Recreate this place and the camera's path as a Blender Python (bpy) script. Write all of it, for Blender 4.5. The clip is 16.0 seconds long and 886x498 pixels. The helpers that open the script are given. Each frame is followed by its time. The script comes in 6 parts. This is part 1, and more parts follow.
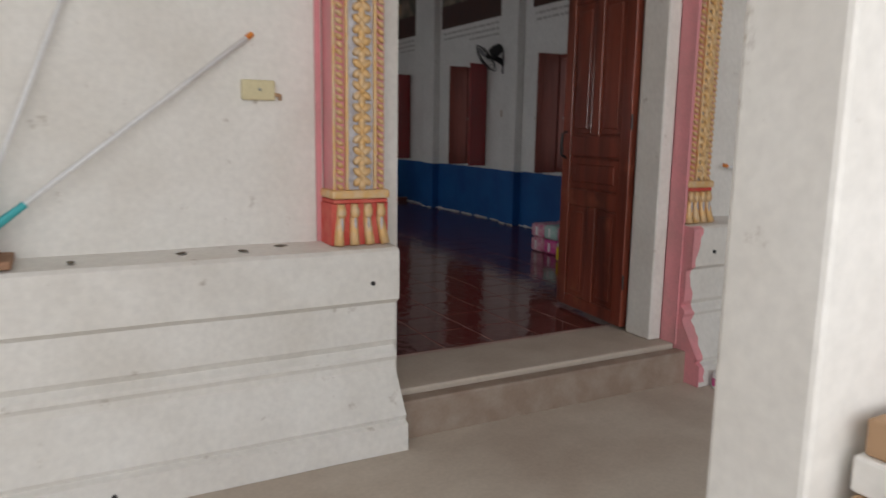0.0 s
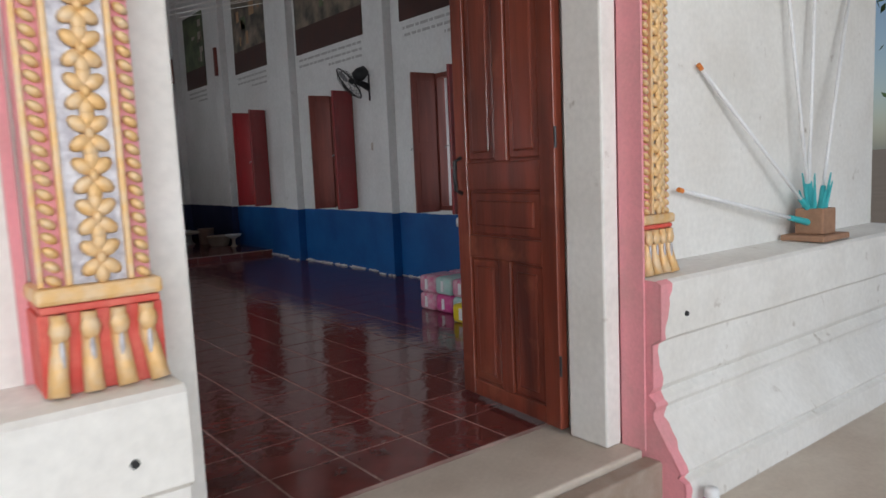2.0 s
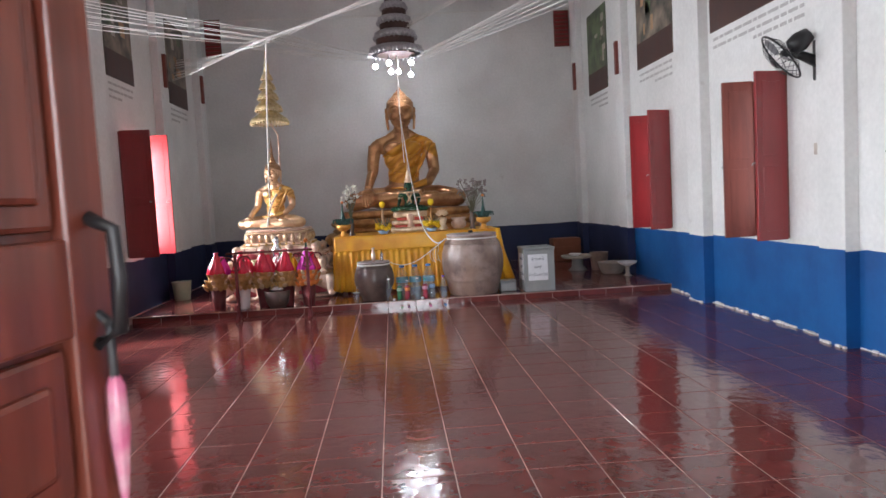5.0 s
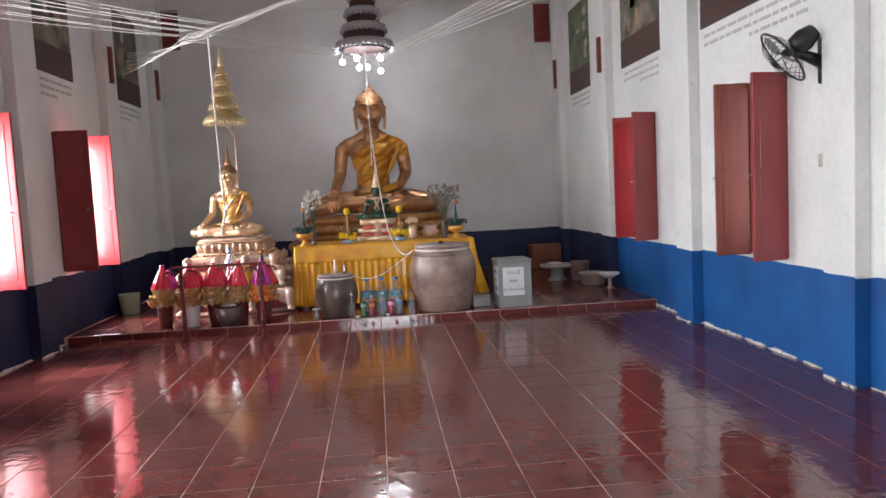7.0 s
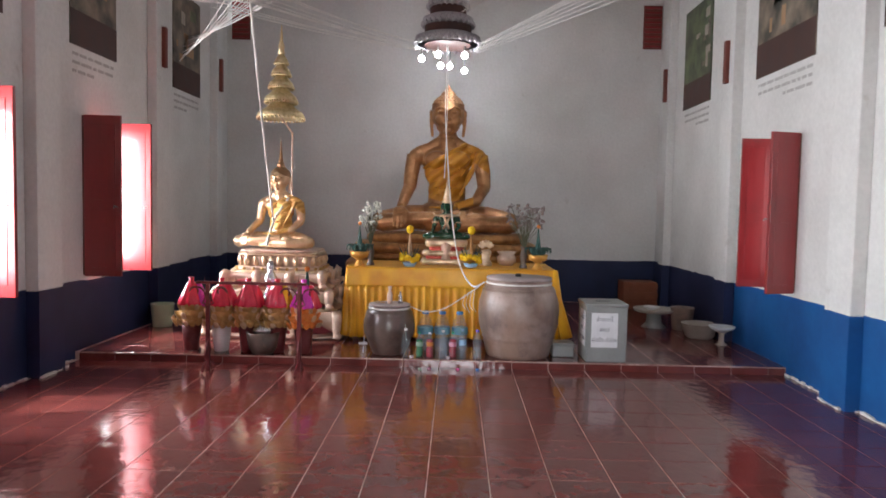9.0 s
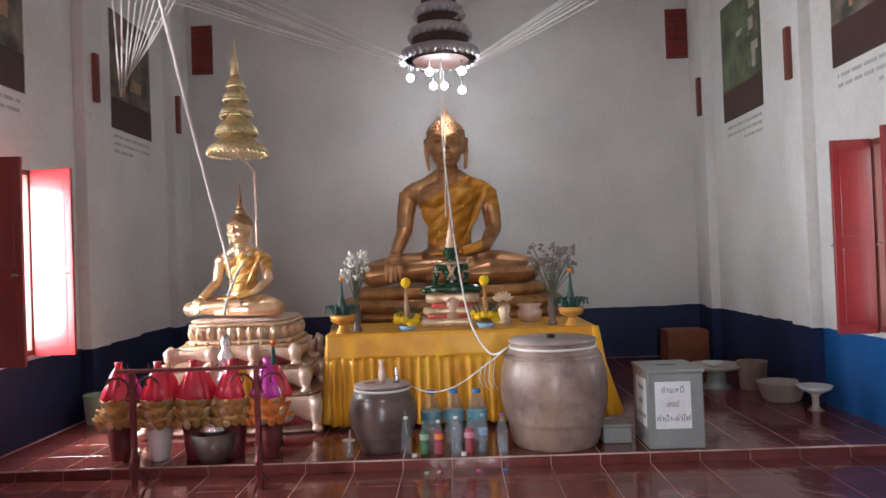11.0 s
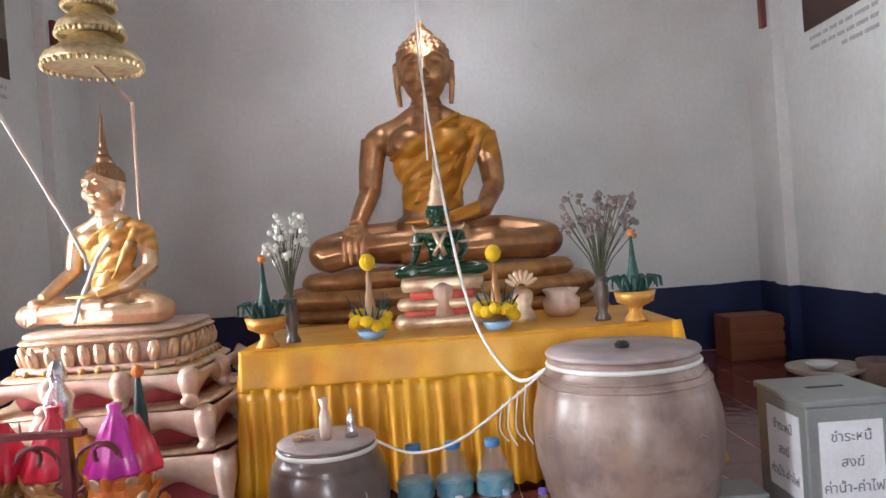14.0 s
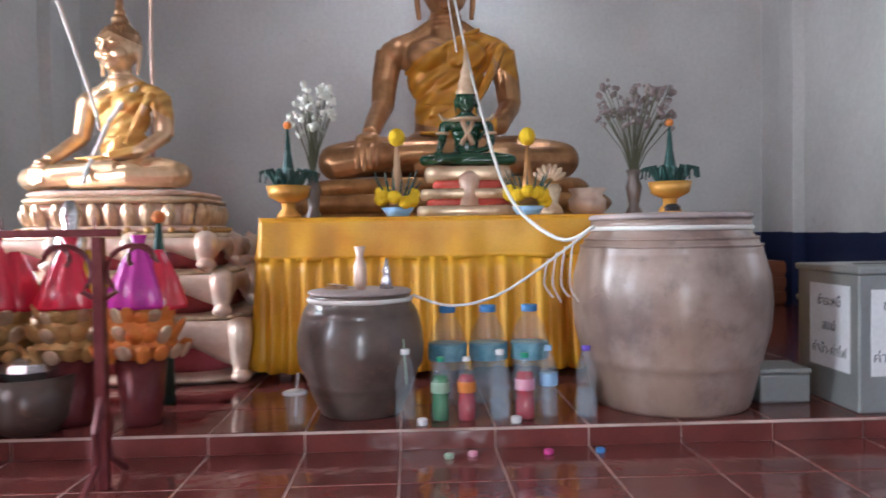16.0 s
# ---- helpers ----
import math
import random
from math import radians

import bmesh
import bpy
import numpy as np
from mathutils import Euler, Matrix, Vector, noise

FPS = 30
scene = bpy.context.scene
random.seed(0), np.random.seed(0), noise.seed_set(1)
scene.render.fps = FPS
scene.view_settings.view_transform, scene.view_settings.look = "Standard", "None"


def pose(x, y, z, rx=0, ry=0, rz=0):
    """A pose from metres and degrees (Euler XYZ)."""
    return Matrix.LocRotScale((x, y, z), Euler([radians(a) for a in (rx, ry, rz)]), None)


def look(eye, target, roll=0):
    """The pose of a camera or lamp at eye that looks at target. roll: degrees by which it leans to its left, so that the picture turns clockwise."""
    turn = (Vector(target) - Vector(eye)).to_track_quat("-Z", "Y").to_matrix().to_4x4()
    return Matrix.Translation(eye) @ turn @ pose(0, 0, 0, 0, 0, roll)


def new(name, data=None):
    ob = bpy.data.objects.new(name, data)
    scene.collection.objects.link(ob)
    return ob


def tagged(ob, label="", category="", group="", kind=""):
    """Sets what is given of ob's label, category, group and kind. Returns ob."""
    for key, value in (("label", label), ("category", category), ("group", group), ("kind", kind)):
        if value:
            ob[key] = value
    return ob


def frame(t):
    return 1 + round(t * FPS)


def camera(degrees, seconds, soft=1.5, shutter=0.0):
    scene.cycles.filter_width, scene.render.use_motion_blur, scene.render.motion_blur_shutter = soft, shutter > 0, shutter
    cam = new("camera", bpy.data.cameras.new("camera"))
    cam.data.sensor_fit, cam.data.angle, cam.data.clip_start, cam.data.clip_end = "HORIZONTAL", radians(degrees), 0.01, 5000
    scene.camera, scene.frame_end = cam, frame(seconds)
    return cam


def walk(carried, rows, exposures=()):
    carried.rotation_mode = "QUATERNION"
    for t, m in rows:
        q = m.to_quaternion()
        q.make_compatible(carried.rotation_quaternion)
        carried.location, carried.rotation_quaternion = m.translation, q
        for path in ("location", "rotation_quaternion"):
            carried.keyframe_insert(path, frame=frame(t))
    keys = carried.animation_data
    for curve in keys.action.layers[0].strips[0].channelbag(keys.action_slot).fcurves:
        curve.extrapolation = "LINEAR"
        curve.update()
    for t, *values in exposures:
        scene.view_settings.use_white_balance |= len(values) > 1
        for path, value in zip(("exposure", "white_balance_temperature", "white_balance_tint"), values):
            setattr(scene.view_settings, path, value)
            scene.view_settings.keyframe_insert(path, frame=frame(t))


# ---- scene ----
cam = camera(63.9, 16.0, shutter=0.5)
METRES, EYE, TILT, LEAN, TURN = 8.0, 1.5, 0.0, 0.0, -26.9
PATH = [
    (0, (-0.297, 0.773, 1.376), (0.63, 2.514, 1.046), 0.9),
    (0.5, (-0.129, 1.176, 1.369), (0.891, 2.852, 0.979), -1.7),
    (1, (0.11, 1.544, 1.391), (1.074, 3.266, 1.067), 0.0),
    (1.5, (0.342, 1.849, 1.372), (1.343, 3.549, 1.041), -1.0),
    (2, (0.604, 2.124, 1.331), (1.815, 3.7, 1.103), -2.5),
    (2.5, (0.926, 2.431, 1.327), (1.938, 4.14, 1.09), -0.4),
    (3, (1.152, 2.827, 1.322), (2.042, 4.605, 1.109), -1.5),
    (3.5, (1.511, 3.327, 1.392), (2.077, 5.234, 1.18), 1.6),
    (4, (1.686, 3.611, 1.374), (1.965, 5.584, 1.201), 1.1),
    (6.5, (2.155, 4.67, 1.447), (2.252, 6.664, 1.326), -4.3),
    (7, (2.176, 4.816, 1.537), (2.355, 6.802, 1.38), -2.9),
    (7.5, (2.095, 5.085, 1.533), (2.123, 7.081, 1.41), -1.6),
    (8, (2.236, 5.449, 1.502), (2.233, 7.443, 1.349), -2.2),
    (8.5, (2.298, 5.93, 1.564), (2.459, 7.913, 1.359), -1.9),
    (9, (2.289, 6.319, 1.595), (2.255, 8.315, 1.482), 1.1),
    (11.5, (2.226, 8.522, 1.518), (2.233, 10.522, 1.546), -3.6),
    (12, (2.176, 8.934, 1.479), (2.411, 10.92, 1.496), -4.3),
    (12.5, (2.125, 9.436, 1.498), (2.365, 11.42, 1.588), -4.2),
    (13, (2.139, 9.846, 1.505), (2.4, 11.828, 1.468), -4.4),
    (13.5, (2.159, 10.225, 1.514), (2.287, 12.219, 1.429), -2.2),
    (14, (2.177, 10.532, 1.42), (2.187, 12.532, 1.407), -4.1),
    (14.5, (2.136, 10.7, 1.077), (2.151, 12.699, 1.14), -2.6),
    (15, (1.965, 10.806, 0.806), (2.01, 12.805, 0.831), 5.5),
    (15.5, (1.891, 10.807, 0.857), (2.091, 12.796, 0.813), 1.5),
    (16, (1.841, 10.669, 0.834), (1.927, 12.666, 0.787), -0.8),
]
walk(cam, [(t, look(eye, target, roll)) for t, eye, target, roll in PATH],
     [(0, -2.2, 6700, 12), (0.5, -1.92, 6600, 12), (1.0, -1.62, 6300, 11), (1.5, -1.45, 6300, 10), (2.0, -1.3, 6250, 10), (2.5, -1.15, 6250, 10),
      (3.0, -0.95, 6250, 11), (3.5, 0.0, 6250, 12), (4.0, 0.4, 6250, 12), (6.5, 0.62, 6400, 12), (9, 0.62, 6450, 12), (11.5, 0.62, 6400, 12), (12, 0.9, 6350, 11), (13, 1.02, 6350, 11), (14, 1.0, 6250, 11), (15, 0.84, 5950, 11), (16, 0.84, 5900, 10)])

# ---- sky, sun and window light ----
world = bpy.data.worlds.new("sky")
scene.world = world
world.use_nodes = True
wn = world.node_tree
sky = wn.nodes.new("ShaderNodeTexSky")
sky.sky_type = "NISHITA"
sky.sun_disc = False
sky.sun_elevation, sky.sun_rotation = radians(58), radians(250)
wn.links.new(sky.outputs[0], wn.nodes["Background"].inputs[0])
wn.nodes["Background"].inputs[1].default_value = 0.13
sun = new("sun", bpy.data.lights.new("sun", "SUN"))
sun.data.energy, sun.data.angle, sun.data.color = 3.0, radians(0.5), (1, 0.95, 0.87)
sun.matrix_world = look((-9, -4, 16), (0, 0, 0))


def window_light(name, eye, target, w, h, watts, colour):
    ob = new(name, bpy.data.lights.new(name, "AREA"))
    ob.data.shape, ob.data.size, ob.data.size_y = "RECTANGLE", w, h
    ob.data.energy, ob.data.color = watts, colour
    ob.matrix_world = look(eye, target)
    return ob


window_light("porch_daylight", (-0.6, -2.0, 2.2), (1.7, 4.3, 0.9), 9.0, 3.2, 1200, (0.94, 0.97, 1))

# ---- materials ----
def mat(name, base, rough=0.6, metal=0.0, second=None, scale=6.0, amount=0.5, bump=0.15, grain=60.0, vary=0.0,
        coat=0.0, trans=0.0, emit=0.0, stretch=(1, 1, 1), alpha=1.0):
    """A surface with a second tone in large soft blotches, fine grain, and relief."""
    m = bpy.data.materials.new(name)
    m.use_nodes = True
    nt = m.node_tree
    n, l = nt.nodes, nt.links
    b = n["Principled BSDF"]
    tc = n.new("ShaderNodeTexCoord")
    mp = n.new("ShaderNodeMapping")
    mp.inputs["Scale"].default_value = stretch
    l.new(tc.outputs["Object"], mp.inputs[0])
    big = n.new("ShaderNodeTexNoise")
    big.inputs["Scale"].default_value, big.inputs["Detail"].default_value = scale, 5
    fine = n.new("ShaderNodeTexNoise")
    fine.inputs["Scale"].default_value, fine.inputs["Detail"].default_value = grain, 3
    for t in (big, fine):
        l.new(mp.outputs[0], t.inputs["Vector"])
    ramp = n.new("ShaderNodeValToRGB")
    ramp.color_ramp.elements[0].position, ramp.color_ramp.elements[1].position = 0.38, 0.68
    sec = second or tuple(c * 0.8 for c in base)
    ramp.color_ramp.elements[0].color = (*base, 1)
    ramp.color_ramp.elements[1].color = (*[x + (y - x) * amount for x, y in zip(base, sec)], 1)
    l.new(big.outputs[0], ramp.inputs[0])
    hsv = n.new("ShaderNodeHueSaturation")
    l.new(ramp.outputs[0], hsv.inputs["Color"])
    ad = n.new("ShaderNodeMath")
    ad.operation = "MULTIPLY_ADD"
    l.new(fine.outputs[0], ad.inputs[0])
    ad.inputs[1].default_value, ad.inputs[2].default_value = 0.22, 0.89
    last = ad
    if vary:
        oi = n.new("ShaderNodeObjectInfo")
        av = n.new("ShaderNodeMath")
        av.operation = "MULTIPLY_ADD"
        l.new(oi.outputs["Random"], av.inputs[0])
        av.inputs[1].default_value = vary
        l.new(ad.outputs[0], av.inputs[2])
        last = av
    l.new(last.outputs[0], hsv.inputs["Value"])
    l.new(hsv.outputs[0], b.inputs["Base Color"])
    ro = n.new("ShaderNodeMath")
    ro.operation = "MULTIPLY_ADD"
    l.new(big.outputs[0], ro.inputs[0])
    ro.inputs[1].default_value, ro.inputs[2].default_value = rough * 0.4, rough * 0.8
    l.new(ro.outputs[0], b.inputs["Roughness"])
    b.inputs["Metallic"].default_value = metal
    b.inputs["Coat Weight"].default_value = coat
    b.inputs["Coat Roughness"].default_value = 0.12
    b.inputs["Transmission Weight"].default_value = trans
    b.inputs["Alpha"].default_value = alpha
    if bump:
        bp = n.new("ShaderNodeBump")
        bp.inputs["Strength"].default_value, bp.inputs["Distance"].default_value = bump, 0.01
        mix = n.new("ShaderNodeMath")
        mix.operation = "MULTIPLY_ADD"
        l.new(fine.outputs[0], mix.inputs[0])
        mix.inputs[1].default_value = 0.4
        l.new(big.outputs[0], mix.inputs[2])
        l.new(mix.outputs[0], bp.inputs["Height"])
        l.new(bp.outputs[0], b.inputs["Normal"])
    if emit:
        b.inputs["Emission Color"].default_value = (*base, 1)
        b.inputs["Emission Strength"].default_value = emit
    return m


def speckled(m, scale, low, high, tint):
    """Adds small brown stains and specks of dirt to a painted surface."""
    nt = m.node_tree
    n, l = nt.nodes, nt.links
    b = n["Principled BSDF"]
    tc = n.new("ShaderNodeTexCoord")
    t = n.new("ShaderNodeTexNoise")
    t.inputs["Scale"].default_value, t.inputs["Detail"].default_value, t.inputs["Roughness"].default_value = scale, 9, 0.62
    l.new(tc.outputs["Object"], t.inputs["Vector"])
    r = n.new("ShaderNodeValToRGB")
    r.color_ramp.elements[0].position, r.color_ramp.elements[1].position = low, high
    l.new(t.outputs[0], r.inputs[0])
    x = n.new("ShaderNodeMix")
    x.data_type = "RGBA"
    l.new(r.outputs[0], x.inputs["Factor"])
    l.new(b.inputs["Base Color"].links[0].from_socket, x.inputs["A"])
    x.inputs["B"].default_value = (*tint, 1)
    l.new(x.outputs["Result"], b.inputs["Base Color"])
    return m


M_WALL = mat("white_limewash", (0.77, 0.77, 0.755), 0.85, second=(0.60, 0.59, 0.57), scale=1.2, amount=0.5, bump=0.12, grain=25)
M_PORCH = mat("weathered_white_paint", (0.79, 0.77, 0.73), 0.8, second=(0.62, 0.58, 0.52), scale=2.5, amount=0.42, bump=0.2, grain=30)
speckled(M_PORCH, 7.0, 0.64, 0.78, (0.33, 0.27, 0.21))
speckled(M_WALL, 3.0, 0.66, 0.85, (0.45, 0.42, 0.38))
M_CEIL = mat("grey_ceiling", (0.42, 0.41, 0.40), 0.9, scale=1.0)
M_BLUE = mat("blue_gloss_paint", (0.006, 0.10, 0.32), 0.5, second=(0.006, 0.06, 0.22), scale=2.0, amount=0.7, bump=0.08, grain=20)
# darker copy of the blue gloss paint, with shade put into its colour
M_BLUESHADE = mat("shaded_blue_paint", (0.007, 0.016, 0.07), 0.6, second=(0.006, 0.011, 0.045), scale=2.0, amount=0.7, bump=0.08, grain=20)
M_PINK = mat("pink_paint", (0.78, 0.31, 0.34), 0.7, second=(0.62, 0.30, 0.30), scale=5, amount=0.7, bump=0.2)
M_CEMENT = mat("worn_cement", (0.58, 0.51, 0.43), 0.75, second=(0.45, 0.37, 0.30), scale=2.2, amount=0.8, bump=0.25, grain=45)
M_BROWNSTEP = mat("stained_cement", (0.30, 0.22, 0.17), 0.7, second=(0.40, 0.33, 0.27), scale=7, amount=0.8, bump=0.3)
M_GROUT = mat("pale_grout", (0.66, 0.51, 0.45), 0.6, second=(0.24, 0.13, 0.11), scale=3.0, amount=0.9, bump=0.1)
M_SHUTTER = mat("dark_red_gloss_paint", (0.30, 0.018, 0.022), 0.34, second=(0.22, 0.014, 0.016), scale=8, amount=0.7, bump=0.1, stretch=(1, 1, 0.2), coat=0.8)
# brown wood, and also the red shutter paint as darkened by shade
M_WOODSHADE = mat("brown_wood_and_shaded_red", (0.22, 0.055, 0.038), 0.5, second=(0.13, 0.03, 0.022), scale=10, amount=0.8, bump=0.2, stretch=(1, 1, 0.12))
M_TEAK = mat("red_brown_varnished_wood", (0.24, 0.055, 0.030), 0.36, second=(0.075, 0.018, 0.012), scale=7, amount=0.95, bump=0.35, grain=55, stretch=(1, 1, 0.12), coat=0.3)
speckled(M_TEAK, 3.0, 0.56, 0.80, (0.33, 0.105, 0.055))
M_GOLD = mat("antique_gold_leaf", (0.52, 0.27, 0.10), 0.48, 0.65, second=(0.22, 0.09, 0.04), scale=9, amount=0.7, bump=0.2, grain=40)
M_GOLDPAINT = mat("gold_paint", (0.74, 0.46, 0.19), 0.5, 0.2, second=(0.72, 0.56, 0.38), scale=20, amount=0.8, bump=0.2)
M_PALEGOLD = mat("pale_gold_leaf", (0.80, 0.63, 0.43), 0.38, 0.55, second=(0.50, 0.30, 0.18), scale=12, amount=0.8, bump=0.25)
M_ROSEGOLD = mat("rose_gold_lacquer", (0.76, 0.59, 0.48), 0.36, 0.25, second=(0.56, 0.34, 0.24), scale=8, amount=0.8, bump=0.25)
M_REDPAINT = mat("red_paint", (0.60, 0.07, 0.05), 0.6, second=(0.7, 0.2, 0.15), scale=15, amount=0.6)
M_GREYGLASS = mat("silver_mirror_mosaic", (0.55, 0.53, 0.55), 0.35, 0.3, second=(0.36, 0.33, 0.36), scale=40, amount=0.9, bump=0.3)
M_PEDPINK = mat("pink_lacquer", (0.60, 0.13, 0.17), 0.5, second=(0.45, 0.08, 0.1), scale=8, amount=0.7)
M_CLOTH = mat("yellow_satin", (0.80, 0.42, 0.025), 0.42, second=(0.66, 0.27, 0.012), scale=4, amount=0.85, bump=0.2, grain=90)
M_JAR = mat("brown_salt_glaze", (0.33, 0.225, 0.175), 0.40, second=(0.16, 0.11, 0.10), scale=4.5, amount=0.95, bump=0.45, grain=28, coat=0.12, stretch=(1, 1, 0.55))
speckled(M_JAR, 3.2, 0.46, 0.72, (0.42, 0.32, 0.275))
speckled(M_JAR, 9.0, 0.56, 0.78, (0.17, 0.125, 0.115))
M_JARDARK = mat("dark_brown_glaze", (0.15, 0.11, 0.092), 0.34, second=(0.075, 0.05, 0.042), scale=5, amount=0.9, bump=0.35, grain=30, coat=0.3)
speckled(M_JARDARK, 9.0, 0.58, 0.74, (0.22, 0.13, 0.09))
M_STRING = mat("white_cotton", (0.80, 0.78, 0.74), 0.9, bump=0.3, grain=300)
M_BLACK = mat("black_plastic", (0.02, 0.02, 0.022), 0.4)
M_STEEL = mat("grey_steel", (0.33, 0.35, 0.34), 0.4, 0.3, scale=4)
M_PAPER = mat("white_paper", (0.82, 0.84, 0.86), 0.8, bump=0.02)
M_INK = mat("grey_ink", (0.16, 0.17, 0.20), 0.8)
M_MAROON = mat("maroon_iron", (0.13, 0.018, 0.022), 0.4, 0.2, second=(0.2, 0.05, 0.05), scale=20)
M_GREEN = mat("dark_green_jade", (0.006, 0.055, 0.022), 0.22, second=(0.004, 0.03, 0.014), scale=15, coat=0.4)
M_PHAN = mat("orange_gold_paint", (0.66, 0.34, 0.07), 0.4, 0.3, second=(0.5, 0.22, 0.04), scale=15)
M_LEAF = mat("folded_banana_leaf", (0.016, 0.055, 0.045), 0.5, second=(0.03, 0.13, 0.12), scale=25)
M_YELLOW = mat("yellow_marigold", (0.82, 0.55, 0.01), 0.8, second=(0.7, 0.4, 0.01), scale=60, bump=0.6)
M_CREAM = mat("cream_plastic", (0.70, 0.62, 0.38), 0.5)
M_GREENPL = mat("pale_green_plastic", (0.35, 0.50, 0.36), 0.45)
M_WHITEPL = mat("white_plastic", (0.8, 0.8, 0.8), 0.4, bump=0.03)
M_BLUEPL = mat("pale_blue_plastic", (0.30, 0.50, 0.72), 0.4)
M_TEAL = mat("teal_ribbon", (0.05, 0.42, 0.45), 0.6)
M_TERRA = mat("terracotta", (0.36, 0.20, 0.12), 0.8, second=(0.25, 0.14, 0.09), scale=20, bump=0.3)
M_FRAMEW = mat("bare_pale_wood", (0.45, 0.28, 0.16), 0.7, stretch=(1, 1, 0.2), scale=15)
M_POSTER = mat("faded_painting", (0.055, 0.05, 0.04), 0.45, second=(0.34, 0.27, 0.20), scale=3.2, amount=0.9, bump=0.03, grain=14)
M_POSTERG = mat("faded_green_painting", (0.05, 0.06, 0.035), 0.45, second=(0.18, 0.24, 0.12), scale=3.0, amount=0.9, bump=0.03, grain=14)
M_POSTERD = mat("dark_painting_band", (0.05, 0.02, 0.016), 0.5, second=(0.10, 0.04, 0.03), scale=4)
M_CLEAR = mat("clear_plastic", (0.80, 0.90, 0.97), 0.08, alpha=0.10, bump=0.03)
M_WATER = mat("pale_blue_water", (0.50, 0.70, 0.86), 0.05, alpha=0.16, bump=0.0)
M_BLUELABEL = mat("blue_label", (0.05, 0.22, 0.5), 0.4)
M_SODAG = mat("green_soda", (0.01, 0.16, 0.04), 0.1, trans=0.0, coat=0.5, bump=0.02)
M_SODAR = mat("red_soda", (0.40, 0.012, 0.03), 0.1, trans=0.0, coat=0.5, bump=0.02)
M_SODAO = mat("orange_red_soda", (0.55, 0.05, 0.02), 0.1, trans=0.0, coat=0.5, bump=0.02)
M_CELLR = mat("red_cellophane", (0.80, 0.035, 0.08), 0.25, coat=0.5, bump=0.3, scale=12)
M_CELLP = mat("magenta_cellophane", (0.72, 0.05, 0.48), 0.25, coat=0.5, bump=0.3, scale=12)
M_CELLO = mat("orange_cellophane", (0.85, 0.46, 0.02), 0.25, coat=0.5, bump=0.3, scale=12)
M_RUFFLE = mat("gold_ruffle", (0.55, 0.34, 0.12), 0.5, 0.3, second=(0.35, 0.16, 0.06), scale=30, bump=0.5)
M_RUFFLEO = mat("orange_ruffle", (0.72, 0.25, 0.04), 0.6, second=(0.6, 0.1, 0.04), scale=30, bump=0.5)
M_SILVER = mat("silver_foil", (0.7, 0.7, 0.72), 0.2, 0.9, bump=0.4, scale=30)
M_DRY = mat("dried_flower", (0.26, 0.21, 0.20), 0.9)
M_PALEFL = mat("white_flower", (0.75, 0.76, 0.68), 0.9)
M_STEM = mat("dry_stem", (0.13, 0.13, 0.08), 0.9)
M_BULB = mat("white_bulb", (0.92, 0.96, 1.0), 0.3, emit=62.0, bump=0)
M_CREAMMET = mat("cream_tin", (0.50, 0.44, 0.38), 0.5, 0.2, second=(0.36, 0.30, 0.24), scale=10)
M_FOLIAGE = mat("green_leaves", (0.05, 0.10, 0.03), 0.7, second=(0.09, 0.14, 0.04), scale=4)
M_BARK = mat("bark", (0.14, 0.11, 0.08), 0.9)
M_EARTH = mat("dry_earth", (0.26, 0.20, 0.14), 0.9, scale=0.5, bump=0.4)
M_PACKP = mat("pink_wrapping", (0.65, 0.16, 0.30), 0.35, second=(0.75, 0.55, 0.6), scale=14, amount=0.9, coat=0.4)
M_PACKM = mat("magenta_wrapping", (0.60, 0.02, 0.25), 0.3, second=(0.7, 0.3, 0.4), scale=12, amount=0.6, coat=0.4)
M_PACKT = mat("mint_wrapping", (0.35, 0.60, 0.55), 0.35, second=(0.7, 0.7, 0.7), scale=14, coat=0.4)
M_PACKY = mat("yellow_wrapping", (0.80, 0.62, 0.02), 0.4, coat=0.3)
M_ORANGEBOX = mat("orange_brown_wood", (0.24, 0.07, 0.03), 0.6, scale=8)


